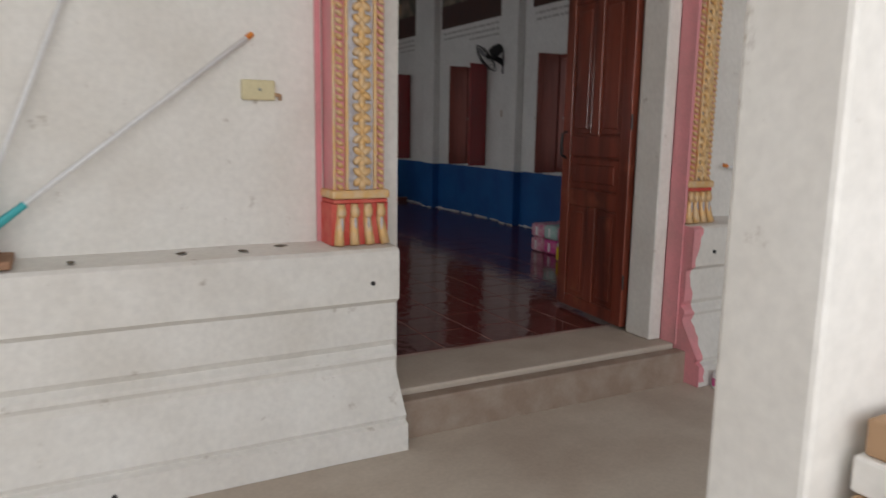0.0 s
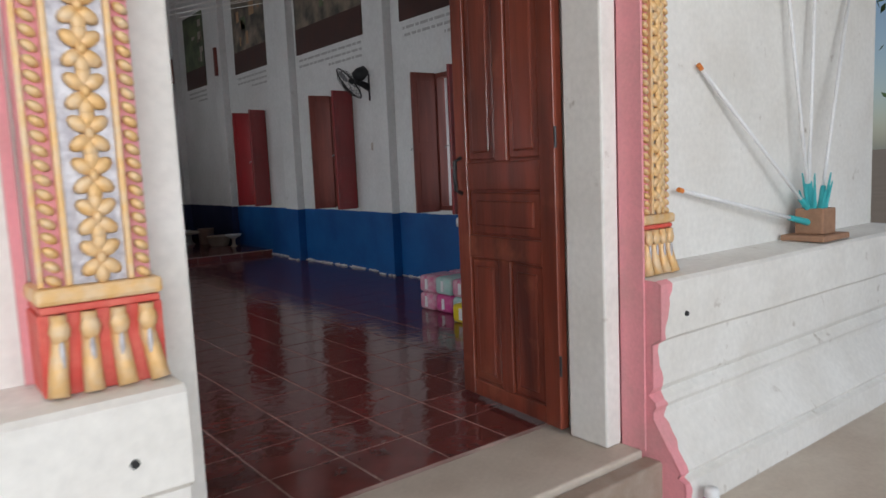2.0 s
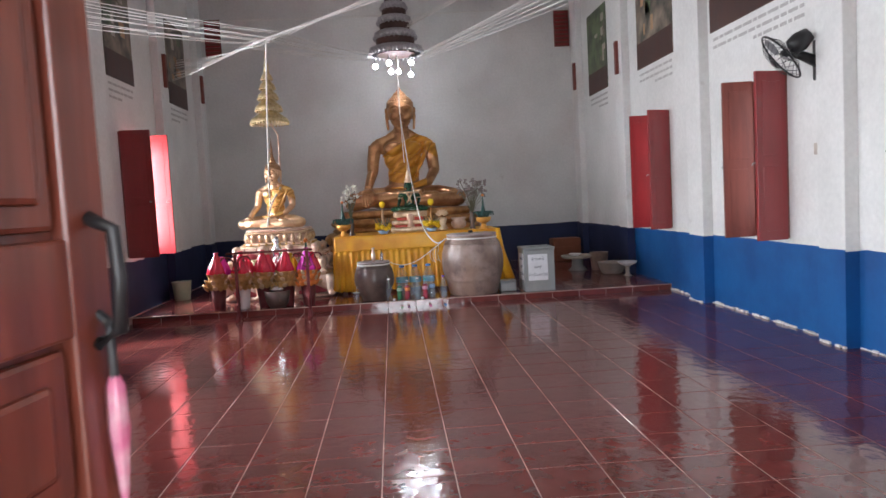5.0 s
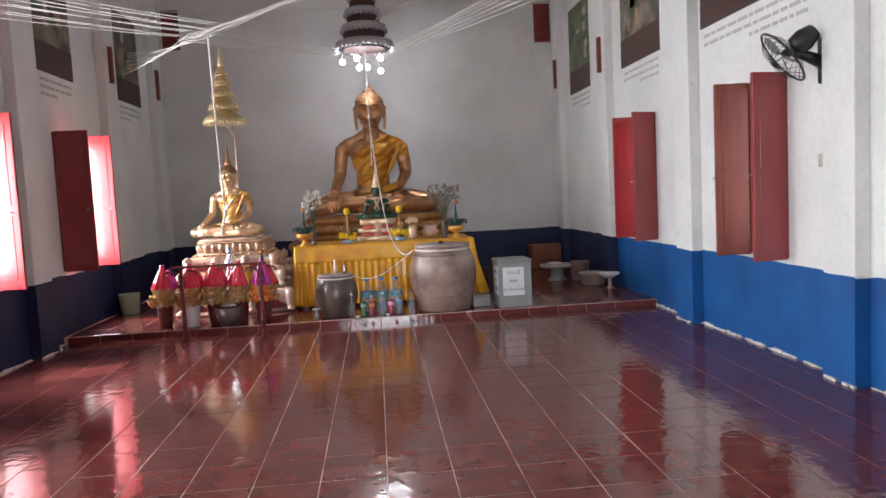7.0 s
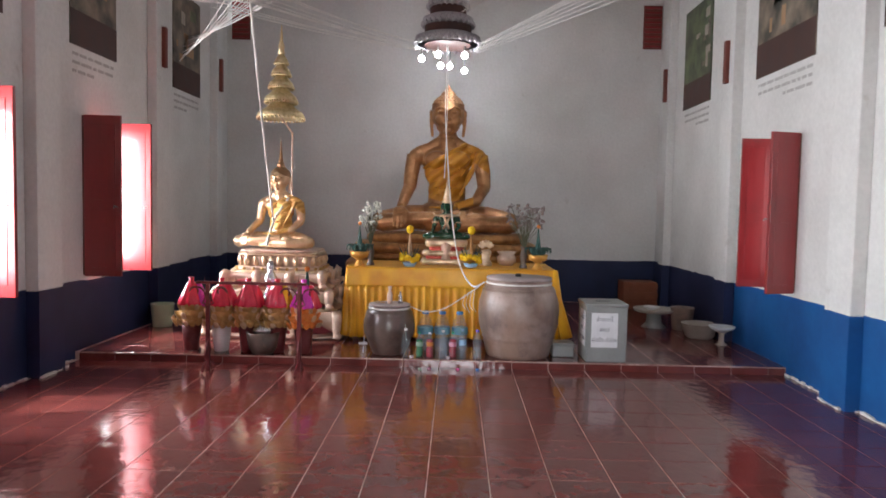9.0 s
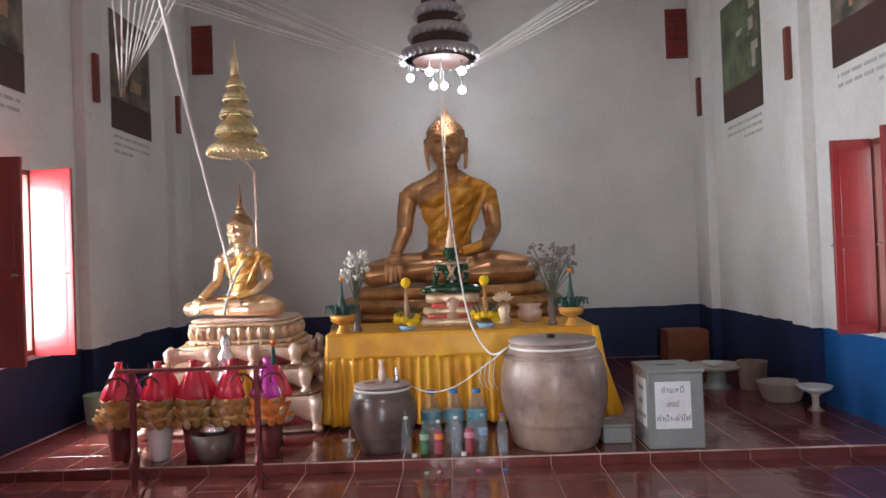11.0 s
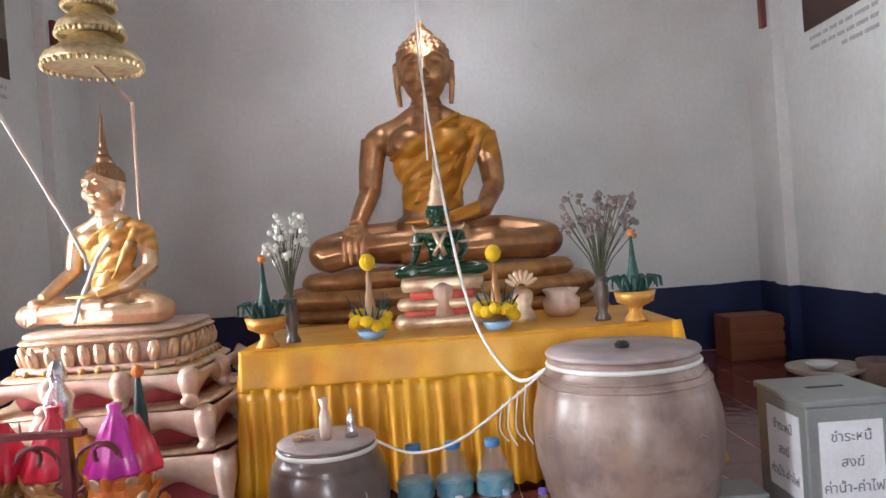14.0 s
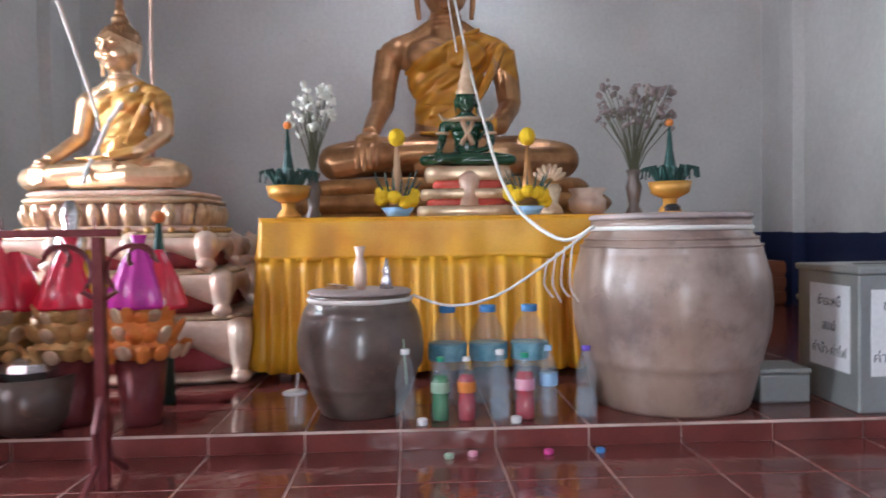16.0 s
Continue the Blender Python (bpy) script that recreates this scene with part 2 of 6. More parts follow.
def robed(name, skin, skin2, cloth, fold_shade, hair, k, kz):
    """Gold skin, darker hair, and a robe that leaves the right arm and shoulder bare; k and kz are the statue's scale."""
    m = mat(name, skin, 0.36, 0.75, second=skin2, scale=6, amount=0.85, bump=0.25, grain=30)
    nt = m.node_tree
    n, l = nt.nodes, nt.links
    b = n["Principled BSDF"]
    tc = n.new("ShaderNodeTexCoord")
    unit = n.new("ShaderNodeMapping")
    unit.inputs["Scale"].default_value = (1 / k, 1 / k, 1 / kz)
    l.new(tc.outputs["Object"], unit.inputs[0])
    sp = n.new("ShaderNodeSeparateXYZ")
    l.new(unit.outputs[0], sp.inputs[0])

    def op(kind, a, c):
        q = n.new("ShaderNodeMath")
        q.operation = kind
        for i, v in enumerate((a, c)):
            if isinstance(v, (int, float)):
                q.inputs[i].default_value = v
            else:
                l.new(v, q.inputs[i])
        return q.outputs[0]

    def blend(mask, colour):
        x = n.new("ShaderNodeMix")
        x.data_type = "RGBA"
        l.new(mask, x.inputs["Factor"])
        l.new(b.inputs["Base Color"].links[0].from_socket, x.inputs["A"])
        if isinstance(colour, tuple):
            x.inputs["B"].default_value = (*colour, 1)
        else:
            l.new(colour, x.inputs["B"])
        l.new(x.outputs["Result"], b.inputs["Base Color"])
    x, y, z = sp.outputs[0], sp.outputs[1], sp.outputs[2]
    under = op("LESS_THAN", z, op("ADD", op("MULTIPLY", x, 0.62), 1.17))
    torso = op("MULTIPLY", op("LESS_THAN", op("ABSOLUTE", x, 0), 0.385), op("GREATER_THAN", z, op("ADD", op("MULTIPLY", y, 0.35), 0.52)))
    shoulder = op("MULTIPLY", op("GREATER_THAN", x, 0.1), op("GREATER_THAN", z, op("SUBTRACT", 1.28, op("MULTIPLY", x, 0.66))))
    mask = op("MULTIPLY", op("MULTIPLY", under, op("LESS_THAN", z, 1.34)), op("MAXIMUM", torso, shoulder))
    fold = n.new("ShaderNodeTexWave")
    fold.bands_direction = "Z"
    fold.inputs["Scale"].default_value, fold.inputs["Distortion"].default_value = 2.6, 5.0
    tilt = n.new("ShaderNodeMapping")
    tilt.inputs["Rotation"].default_value = (0, radians(36), 0)
    l.new(unit.outputs[0], tilt.inputs[0])
    l.new(tilt.outputs[0], fold.inputs["Vector"])
    # robe colour darkens in the fold valleys, painting the shade of the creases
    rp = n.new("ShaderNodeValToRGB")
    rp.color_ramp.elements[0].color, rp.color_ramp.elements[1].color = (*fold_shade, 1), (*cloth, 1)
    l.new(fold.outputs[0], rp.inputs[0])
    crown_of_head = op("GREATER_THAN", z, op("ADD", 1.885, op("MULTIPLY", op("ABSOLUTE", x, 0), -0.5)))
    back = op("MULTIPLY", op("GREATER_THAN", y, 0.08), op("GREATER_THAN", z, 1.44))
    blend(op("MAXIMUM", crown_of_head, back), hair)
    blend(mask, rp.outputs[0])
    l.new(op("ADD", 0.2, op("MULTIPLY", op("SUBTRACT", 1.0, mask), 0.5)), b.inputs["Metallic"])
    relief = n.new("ShaderNodeBump")
    relief.inputs["Strength"].default_value, relief.inputs["Distance"].default_value = 0.45, 0.03 * k
    l.new(op("MULTIPLY", fold.outputs[0], mask), relief.inputs["Height"])
    l.new(b.inputs["Normal"].links[0].from_socket, relief.inputs["Normal"])
    l.new(relief.outputs[0], b.inputs["Normal"])
    return m


def tile_material():
    m = mat("dark_red_glazed_tile", (0.155, 0.039, 0.034), 0.10, second=(0.08, 0.022, 0.020), scale=5, amount=0.7, bump=0.0, vary=0.25)
    nt = m.node_tree
    n, l = nt.nodes, nt.links
    b = n["Principled BSDF"]
    tc = n.new("ShaderNodeTexCoord")
    w = n.new("ShaderNodeTexNoise")
    w.inputs["Scale"].default_value, w.inputs["Detail"].default_value = 9, 2
    l.new(tc.outputs["Object"], w.inputs["Vector"])
    v = n.new("ShaderNodeTexVoronoi")
    v.inputs["Scale"].default_value = 14
    l.new(tc.outputs["Object"], v.inputs["Vector"])
    a = n.new("ShaderNodeMath")
    a.operation = "MULTIPLY_ADD"
    l.new(v.outputs["Distance"], a.inputs[0])
    a.inputs[1].default_value = 0.25
    l.new(w.outputs[0], a.inputs[2])
    bp = n.new("ShaderNodeBump")
    bp.inputs["Strength"].default_value, bp.inputs["Distance"].default_value = 0.26, 0.01
    l.new(a.outputs[0], bp.inputs["Height"])
    l.new(bp.outputs[0], b.inputs["Normal"])
    b.inputs["Specular IOR Level"].default_value = 0.75
    return m


M_TILE = tile_material()


# ---- mesh helpers ----
def link(name, bm, material, parent=None, label="", smooth=False, category="", group="", kind=""):
    me = bpy.data.meshes.new(name)
    bmesh.ops.recalc_face_normals(bm, faces=bm.faces)
    bm.to_mesh(me)
    bm.free()
    me.materials.append(material)
    if smooth:
        for p in me.polygons:
            p.use_smooth = True
    ob = new(name, me)
    if parent:
        ob.parent = parent
    return tagged(ob, label, category, group, kind)


def part(name, bm, material, parent, label="", smooth=False):
    return link(name, bm, material, parent, label, smooth)


def thing(name, at, label, category, group="", kind="", rz=0):
    ob = new(name)
    ob.matrix_basis = pose(*at, 0, 0, rz)
    return tagged(ob, label, category, group, kind)


def box(x0, x1, y0, y1, z0, z1, bevel=0.0, bm=None):
    b = bmesh.new() if bm is None else bm
    r = bmesh.ops.create_cube(b, size=1)
    for v in r["verts"]:
        v.co = Vector(((x0 + x1) / 2 + v.co.x * (x1 - x0), (y0 + y1) / 2 + v.co.y * (y1 - y0), (z0 + z1) / 2 + v.co.z * (z1 - z0)))
    if bevel:
        es = list({e for v in r["verts"] for e in v.link_edges})
        bmesh.ops.bevel(b, geom=es, offset=bevel, segments=2, affect="EDGES", profile=0.5)
    return b


def lathe(profile, seg=28, bm=None, at=(0, 0, 0), ripple=0.0, n=0, square=False):
    """A turned body from (radius, height) pairs."""
    b = bmesh.new() if bm is None else bm
    rings = []
    for r, z in profile:
        ring = []
        for i in range(seg):
            a = 2 * math.pi * i / seg
            k = r * (1 + ripple * math.cos(n * a))
            if square:
                k = r / max(abs(math.cos(a)), abs(math.sin(a))) * 0.92
            ring.append(b.verts.new((at[0] + k * math.cos(a), at[1] + k * math.sin(a), at[2] + z)))
        rings.append(ring)
    for p, q in zip(rings, rings[1:]):
        for i in range(seg):
            b.faces.new((p[i], p[(i + 1) % seg], q[(i + 1) % seg], q[i]))
    b.faces.new(rings[0][::-1])
    b.faces.new(rings[-1])
    return b


def tube(points, radius, seg=8, bm=None, taper=None):
    """A round bar along a line of points."""
    b = bmesh.new() if bm is None else bm
    pts = [Vector(p) for p in points]
    rings = []
    for i, p in enumerate(pts):
        d = (pts[min(i + 1, len(pts) - 1)] - pts[max(i - 1, 0)]).normalized()
        u = d.orthogonal().normalized() if abs(d.z) > 0.9 else d.cross(Vector((0, 0, 1))).normalized()
        w = d.cross(u)
        r = radius if taper is None else radius + (taper - radius) * i / (len(pts) - 1)
        rings.append([b.verts.new(p + r * (math.cos(2 * math.pi * k / seg) * u + math.sin(2 * math.pi * k / seg) * w)) for k in range(seg)])
    for p, q in zip(rings, rings[1:]):
        for k in range(seg):
            b.faces.new((p[k], p[(k + 1) % seg], q[(k + 1) % seg], q[k]))
    b.faces.new(rings[0][::-1])
    b.faces.new(rings[-1])
    return b


def ball(c, r, bm=None, rot=None, u=20, v=12):
    b = bmesh.new() if bm is None else bm
    s = bmesh.ops.create_uvsphere(b, u_segments=u, v_segments=v, radius=1)
    rr = r if isinstance(r, tuple) else (r, r, r)
    m = Matrix.Translation(c) @ (rot or Matrix()) @ Matrix.Diagonal((*rr, 1))
    bmesh.ops.transform(b, matrix=m, verts=s["verts"])
    return b


def arc(c, r, a0, a1, n, plane="xz"):
    out = []
    for i in range(n + 1):
        a = radians(a0 + (a1 - a0) * i / n)
        p, q = r * math.cos(a), r * math.sin(a)
        out.append((c[0] + p, c[1], c[2] + q) if plane == "xz" else (c[0] + p, c[1] + q, c[2]))
    return out


def wall_with_holes(name, axis, at0, at1, a0, a1, z0, z1, holes, material, label):
    """A thick wall along an axis ('x' or 'y'), with rectangular openings (a, b, zlow, zhigh) through it, butted from blocks."""
    b = bmesh.new()
    cuts = sorted({a0, a1, *[h[0] for h in holes], *[h[1] for h in holes]})
    for c, d in zip(cuts, cuts[1:]):
        hs = [h for h in holes if h[0] <= c + 1e-6 and h[1] >= d - 1e-6]
        spans = [(z0, z1)] if not hs else [(z0, hs[0][2]), (hs[0][3], z1)]
        for lo, hi in spans:
            if hi - lo > 1e-4:
                if axis == "x":
                    box(c, d, at0, at1, lo, hi, bm=b)
                else:
                    box(at0, at1, c, d, lo, hi, bm=b)
    bmesh.ops.remove_doubles(b, verts=b.verts, dist=1e-5)
    return link(name, b, material, label=label, kind="structure", category="wall")

# ---- the hall: walls, openings, floor ----
XL, XR, YS, YB, ZC = -1.55, 5.62, 4.60, 18.2, 6.2
ZB = 0.79
WIN_R = [(13.30, 13.90), (10.50, 11.11), (8.05, 8.67), (5.55, 6.15)]
WIN_L = [(13.57, 14.35), (11.08, 11.86), (8.58, 9.36), (6.03, 6.81)]
WZ0, WZ1, WZL = 0.84, 2.39, 2.48

wall_with_holes("wall_east", "y", XR, XR + 0.25, YS, YB, -0.3, ZC, [(a, b, WZ0, WZ1) for a, b in WIN_R], M_WALL, "whitewashed side wall with narrow shuttered windows")
wall_with_holes("wall_west", "y", XL - 0.25, XL, YS, YB, -0.3, ZC, [(a, b, WZ0, WZL) for a, b in WIN_L], M_WALL, "whitewashed side wall in shade with shuttered windows")
wall_with_holes("wall_north", "x", YB, YB + 0.25, XL - 0.25, XR + 0.25, -0.3, ZC, [], M_WALL, "plain whitewashed wall behind the altar")
wall_with_holes("wall_south", "x", 4.30, YS, -4.0, 6.2, -0.3, ZC, [(1.17, 3.22, -0.3, 3.2)], M_PORCH, "white porch wall with a tall doorway")
link("ceiling", box(XL - 0.25, XR + 0.25, 4.3, YB + 0.25, ZC, ZC + 0.15), M_CEIL, label="plain grey ceiling above the hall", kind="structure", category="ceiling")


def uneven_panel(name, axis, face, out, a0, a1, z0, z1, material, label, gaps=()):
    """A painted dado: a thin coat standing just proud of the wall, its upper edge a little uneven."""
    b = bmesh.new()
    n = max(2, int((a1 - a0) / 0.09))
    rng = random.Random(int(a0 * 100 + face * 37))
    step = 0.0
    cols = []
    for i in range(n + 1):
        a = a0 + (a1 - a0) * i / n
        if rng.random() < 0.12:
            step = rng.uniform(-0.016, 0.016)
        z = z1 + step + rng.uniform(-0.004, 0.004)
        p = [(face, a, z0), (face, a, z), (face + out, a, z), (face + out, a, z0)]
        if axis == "x":
            p = [(a, q[0], q[2]) for q in p]
        cols.append([b.verts.new(q) for q in p])
    for c, d in zip(cols, cols[1:]):
        for i in range(4):
            b.faces.new((c[i], c[(i + 1) % 4], d[(i + 1) % 4], d[i]))
    b.faces.new(cols[0])
    b.faces.new(cols[-1][::-1])
    return link(name, b, material, label=label, kind="structure", category="wall paint")


PIL_R = [(6.90, 7.25), (9.50, 9.86), (12.10, 12.50), (14.78, 15.15), (17.35, 17.6)]
PIL_L = [(7.40, 7.80), (9.98, 10.38), (12.58, 12.98), (15.12, 15.5), (17.35, 17.6)]
for k, (face, out, pils) in enumerate(((XR, -0.12, PIL_R), (XL, 0.12, PIL_L))):
    edge = YS
    for a, b in pils:
        # blue on the near east wall only; elsewhere the colour is darkened for shade
        uneven_panel("trim_dado", "y", face, out * 0.06, edge, a, 0.0, ZB, M_BLUE if k == 0 and a < 15 else M_BLUESHADE, "deep blue painted dado with an uneven edge")
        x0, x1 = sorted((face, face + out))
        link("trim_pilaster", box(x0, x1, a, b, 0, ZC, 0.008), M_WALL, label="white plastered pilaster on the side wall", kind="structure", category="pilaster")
        uneven_panel("trim_pilaster_dado", "y", face + out, out * 0.06, a, b, 0, ZB, M_BLUE if k == 0 and a < 14 else M_BLUESHADE, "blue painted pilaster foot")
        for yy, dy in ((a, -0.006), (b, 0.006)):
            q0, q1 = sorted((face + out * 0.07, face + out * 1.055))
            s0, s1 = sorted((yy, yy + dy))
            link("trim_pilaster_side", box(q0, q1, s0, s1, 0, ZB - 0.004), M_BLUE if k == 0 and a < 14 else M_BLUESHADE, label="blue painted pilaster side", kind="structure", category="wall paint")
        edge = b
    uneven_panel("trim_dado", "y", face, out * 0.06, edge, YB, 0.0, ZB, M_BLUESHADE, "deep blue painted dado with an uneven edge")
    # crumbling white lime along the foot of the wall
    bm = bmesh.new()
    rng = random.Random(5 + k)
    y = 5.0
    while y < 17.5:
        on = any(a - 0.02 < y < b + 0.02 for a, b in pils)
        base = face + (out * 1.08 if on else out * 0.08)
        s = 1 if out > 0 else -1
        if rng.random() < 0.9:
            w = rng.uniform(0.008, 0.03)
            q0, q1 = sorted((base, base + s * w))
            box(q0, q1, y, y + rng.uniform(0.04, 0.1), 0.002, rng.uniform(0.008, 0.03), bm=bm)
        y += 0.07
    link("trim_lime_crumbs", bm, M_PORCH, label="crumbling white lime along the wall foot", kind="structure", category="trim")
# end wall dado: the same blue, its shade painted in
uneven_panel("trim_dado", "x", YB, -0.008, XL, XR, 0.0, ZB, M_BLUESHADE, "blue painted dado behind the altar, darkened in colour for shade")
uneven_panel("trim_dado", "x", YS, 0.008, XL, 1.17, 0.0, ZB, M_BLUE, "deep blue painted dado beside the door")
uneven_panel("trim_dado", "x", YS, 0.008, 3.22, XR, 0.0, ZB, M_BLUE, "deep blue painted dado beside the door")

# small wooden brackets and vent grilles high on the end wall
def grille(at, w, h):
    g = thing("wall_vent", at, "dark red wooden vent grille high on the wall", "vent", "vents on the end wall")
    part("frame", box(-w / 2, w / 2, -0.02, 0.0, -h / 2, h / 2), M_WOODSHADE, g)
    for i in range(9):
        z = -h / 2 + h * (i + 0.5) / 9
        part("slat", box(-w / 2 + 0.015, w / 2 - 0.015, -0.045, -0.02, z - 0.018, z + 0.012), M_SHUTTER, g)
    return g


grille((-1.32, YB, 4.68), 0.30, 0.70)
grille((5.45, YB, 4.62), 0.30, 0.70)
for x, y, z, s in ((-1.43, 15.3, 3.55, 1), (-1.43, 17.45, 3.6, 1), (5.5, 17.45, 3.55, -1), (5.5, 14.95, 3.4, -1)):
    link("wall_bracket", box(min(x, x + s * 0.05), max(x, x + s * 0.05), y - 0.04, y + 0.04, z - 0.25, z + 0.25, 0.008), M_WOODSHADE, label="small brown wooden batten on the wall", category="bracket", group="battens on the walls")


# windows with two inward leaves each
def window(name, side, y0, y1, leaf_w, mats, swing):
    face = XR if side > 0 else XL
    s = -side
    top = WZ1 if side > 0 else WZL
    w = thing(name, (face, 0, 0), "narrow window with open inward wooden shutters", "window", kind="structure")
    for a, b, c, d in ((y0, y0 + 0.05, WZ0, top), (y1 - 0.05, y1, WZ0, top), (y0 + 0.05, y1 - 0.05, WZ0, WZ0 + 0.05), (y0 + 0.05, y1 - 0.05, top - 0.05, top)):
        x0, x1 = sorted((s * 0.012, -s * 0.10))
        part("window_frame", box(x0, x1, a, b, c, d, 0.004), M_WOODSHADE, w)
    for hy, ang, m in ((y0 + 0.01, swing[0], mats[0]), (y1 - 0.01, swing[1], mats[1])):
        leaf = new("shutter_leaf")
        leaf.parent = w
        me = box(0, leaf_w, -0.018, 0.018, WZ0 - 0.01, top + 0.005, 0.004)
        for z0, z1 in ((WZ0 + 0.08, WZ0 + 0.68), (WZ0 + 0.78, top - 0.09)):
            for dy in (-0.022, 0.012):
                box(0.06, leaf_w - 0.06, dy, dy + 0.010, z0, z1, 0.003, bm=me)
        bpy.data.objects.remove(leaf)
        leaf = part("shutter_leaf", me, m, w, "painted wooden shutter leaf standing open")
        leaf.matrix_basis = pose(s * 0.02, hy, 0, 0, 0, ang if s > 0 else 180 - ang)
        hook = part("hook", tube([(leaf_w * 0.9, -0.02, 1.55), (leaf_w * 0.9, -0.09, 1.56), (leaf_w * 0.9, -0.11, 1.54)], 0.006, 6), M_STEEL, leaf)
    return w


for i, (a, b) in enumerate(WIN_R):
    # far leaves of windows 2 to 4 take the browner tone as painted shade
    window("window_%d" % (i + 1), 1, a, b, 0.31, (M_SHUTTER, M_WOODSHADE if i else M_SHUTTER), (-8 if i else -16, 3))
for i, (a, b) in enumerate(WIN_L):
    window("window_%d" % (i + 5), -1, a, b, 0.37, (M_SHUTTER, M_SHUTTER), (4, -2))
    window_light("window_light", (XL - 0.2, (a + b) / 2, 1.65), (XL + 3, (a + b) / 2 + 0.25, 1.5), b - a - 0.1, 1.4, 92 if a > 13 else 106, (0.93, 0.97, 1))
for a, b in WIN_R:
    window_light("window_light", (XR + 0.2, (a + b) / 2, 1.65), (XR - 3, (a + b) / 2, 1.5), b - a - 0.1, 1.4, 5, (0.97, 0.98, 1))

# ---- platform under the altar, threshold, porch ----
YP, ZP, TP, TX = 13.385, 0.08, 0.365, 1.42
link("floor", box(XL, XR, YS, YP, -0.3, -0.002), M_GROUT, label="hall floor bed with pale joints", kind="structure", category="floor")
link("platform", box(XL, XR, YP + 0.004, YB, -0.3, ZP - 0.002), M_GROUT, label="low altar platform of dark red tiles", kind="structure", category="platform")
link("threshold", box(1.172, 3.218, 4.08, YS, -0.3, 0.0, 0.012), M_CEMENT, label="worn cement door sill", kind="structure", category="door sill")
link("step_1", box(1.172, 3.30, 3.98, 4.077, -0.3, -0.03, 0.012), M_BROWNSTEP, label="stained cement step before the sill", kind="structure", category="step")
link("floor_porch", box(-4.0, 6.6, -3.0, 4.2, -0.36, -0.24), M_CEMENT, label="pale worn cement porch floor", kind="structure", category="floor")
link("ceiling_porch", box(-4.6, 7.2, -1.0, 4.3, 3.9, 4.0), M_PORCH, label="white porch ceiling", kind="structure", category="ceiling")
bm = bmesh.new()
bmesh.ops.create_grid(bm, x_segments=40, y_segments=40, size=1500)
for v in bm.verts:
    v.co.z = -0.7
link("ground", bm, M_EARTH, label="dry earth around the temple", kind="structure", category="ground")
link("roof", box(-3.2, 7.4, 3.9, 19.5, ZC + 0.16, ZC + 0.4), M_CEIL, label="flat covering above the hall", kind="structure", category="roof")

# stepped plinth along the porch wall, with a pink painted end at the door
PROFILE = [(4.302, 0.80), (4.01, 0.79), (3.985, 0.775), (3.985, 0.53), (4.03, 0.50), (4.03, 0.30), (4.055, 0.265), (4.02, 0.235), (4.015, 0.215), (4.03, 0.19), (4.03, 0.155), (3.90, -0.04), (3.885, -0.06), (3.90, -0.085), (3.865, -0.10), (3.86, -0.238), (4.302, -0.238)]


def plinth(name, x0, x1, material, label):
    b = bmesh.new()
    n = 14
    cols = []
    for i in range(n + 1):
        x = x0 + (x1 - x0) * i / n
        cols.append([b.verts.new((x, y + (0.004 * noise.noise((x * 2, y * 9, z * 7)) if y < 4.2 else 0), z + 0.004 * noise.noise((x * 3, z * 5, 1)))) for y, z in PROFILE])
    for c, d in zip(cols, cols[1:]):
        for k in range(len(PROFILE)):
            b.faces.new((c[k], c[(k + 1) % len(PROFILE)], d[(k + 1) % len(PROFILE)], d[k]))
    b.faces.new(cols[0])
    b.faces.new(cols[-1][::-1])
    return link(name, b, material, label=label, kind="structure", category="plinth")


plinth("plinth_west", -4.0, 1.165, M_PORCH, "weathered white moulded plinth along the porch wall")
plinth("plinth_east", 3.232, 6.2, M_PORCH, "weathered white moulded plinth along the porch wall")
plinth("plinth_end", 3.222, 3.231, M_PINK, "pink painted end of the plinth beside the door")
bm = bmesh.new()
rng = random.Random(17)
front = [(y - 0.004, z) for y, z in PROFILE[1:-1]]
fine = []
for (y0, z0), (y1, z1) in zip(front, front[1:]):
    n = max(1, int(abs(z1 - z0) / 0.03))
    fine += [(y0 + (y1 - y0) * i / n, z0 + (z1 - z0) * i / n) for i in range(n)]
rows = []
for i, (y, z) in enumerate(fine):
    w = 0.052 + 0.024 * math.sin(z * 9) + rng.uniform(-0.012, 0.012)
    rows.append([bm.verts.new((3.221, y, z)), bm.verts.new((3.231 + w, y, z))])
for p, q in zip(rows, rows[1:]):
    bm.faces.new((p[0], p[1], q[1], q[0]))
paint = link("trim_pink_paint", bm, M_PINK, label="ragged pink paint on the plinth beside the door", kind="structure", category="wall paint")
paint.modifiers.new("thick", "SOLIDIFY").thickness = 0.003
link("trim_pink_reveal", box(3.205, 3.2185, 4.06, 4.188, 0.002, 3.2), M_PINK, label="pink painted strip beside the door frame", kind="structure", category="trim")
link("trim_pink_band", box(3.222, 3.27, 4.10, 4.299, 0.80, 3.4), M_PINK, label="pink painted strip beside the door frame", kind="structure", category="trim")
link("trim_pink_band", box(0.836, 0.864, 4.28, 4.298, 0.80, 3.4), M_PINK, label="thin pink painted edge beside the gilded pilaster", kind="structure", category="trim")

# door frame and the two panelled leaves
door = thing("door_1", (0, 0, 0), "open double door of red-brown panelled wood in a white frame", "door", kind="structure")
part("frame_post", box(1.172, 1.295, 4.29, 4.598, 0.002, 3.2, 0.012), M_PORCH, door, "white painted door post")
part("frame_post", box(3.10, 3.204, 4.19, 4.42, 0.002, 3.2, 0.012), M_PORCH, door, "white painted door post")
part("frame_head", box(1.296, 3.099, 4.29, 4.42, 2.9, 3.2, 0.012), M_PORCH, door, "white painted door head")


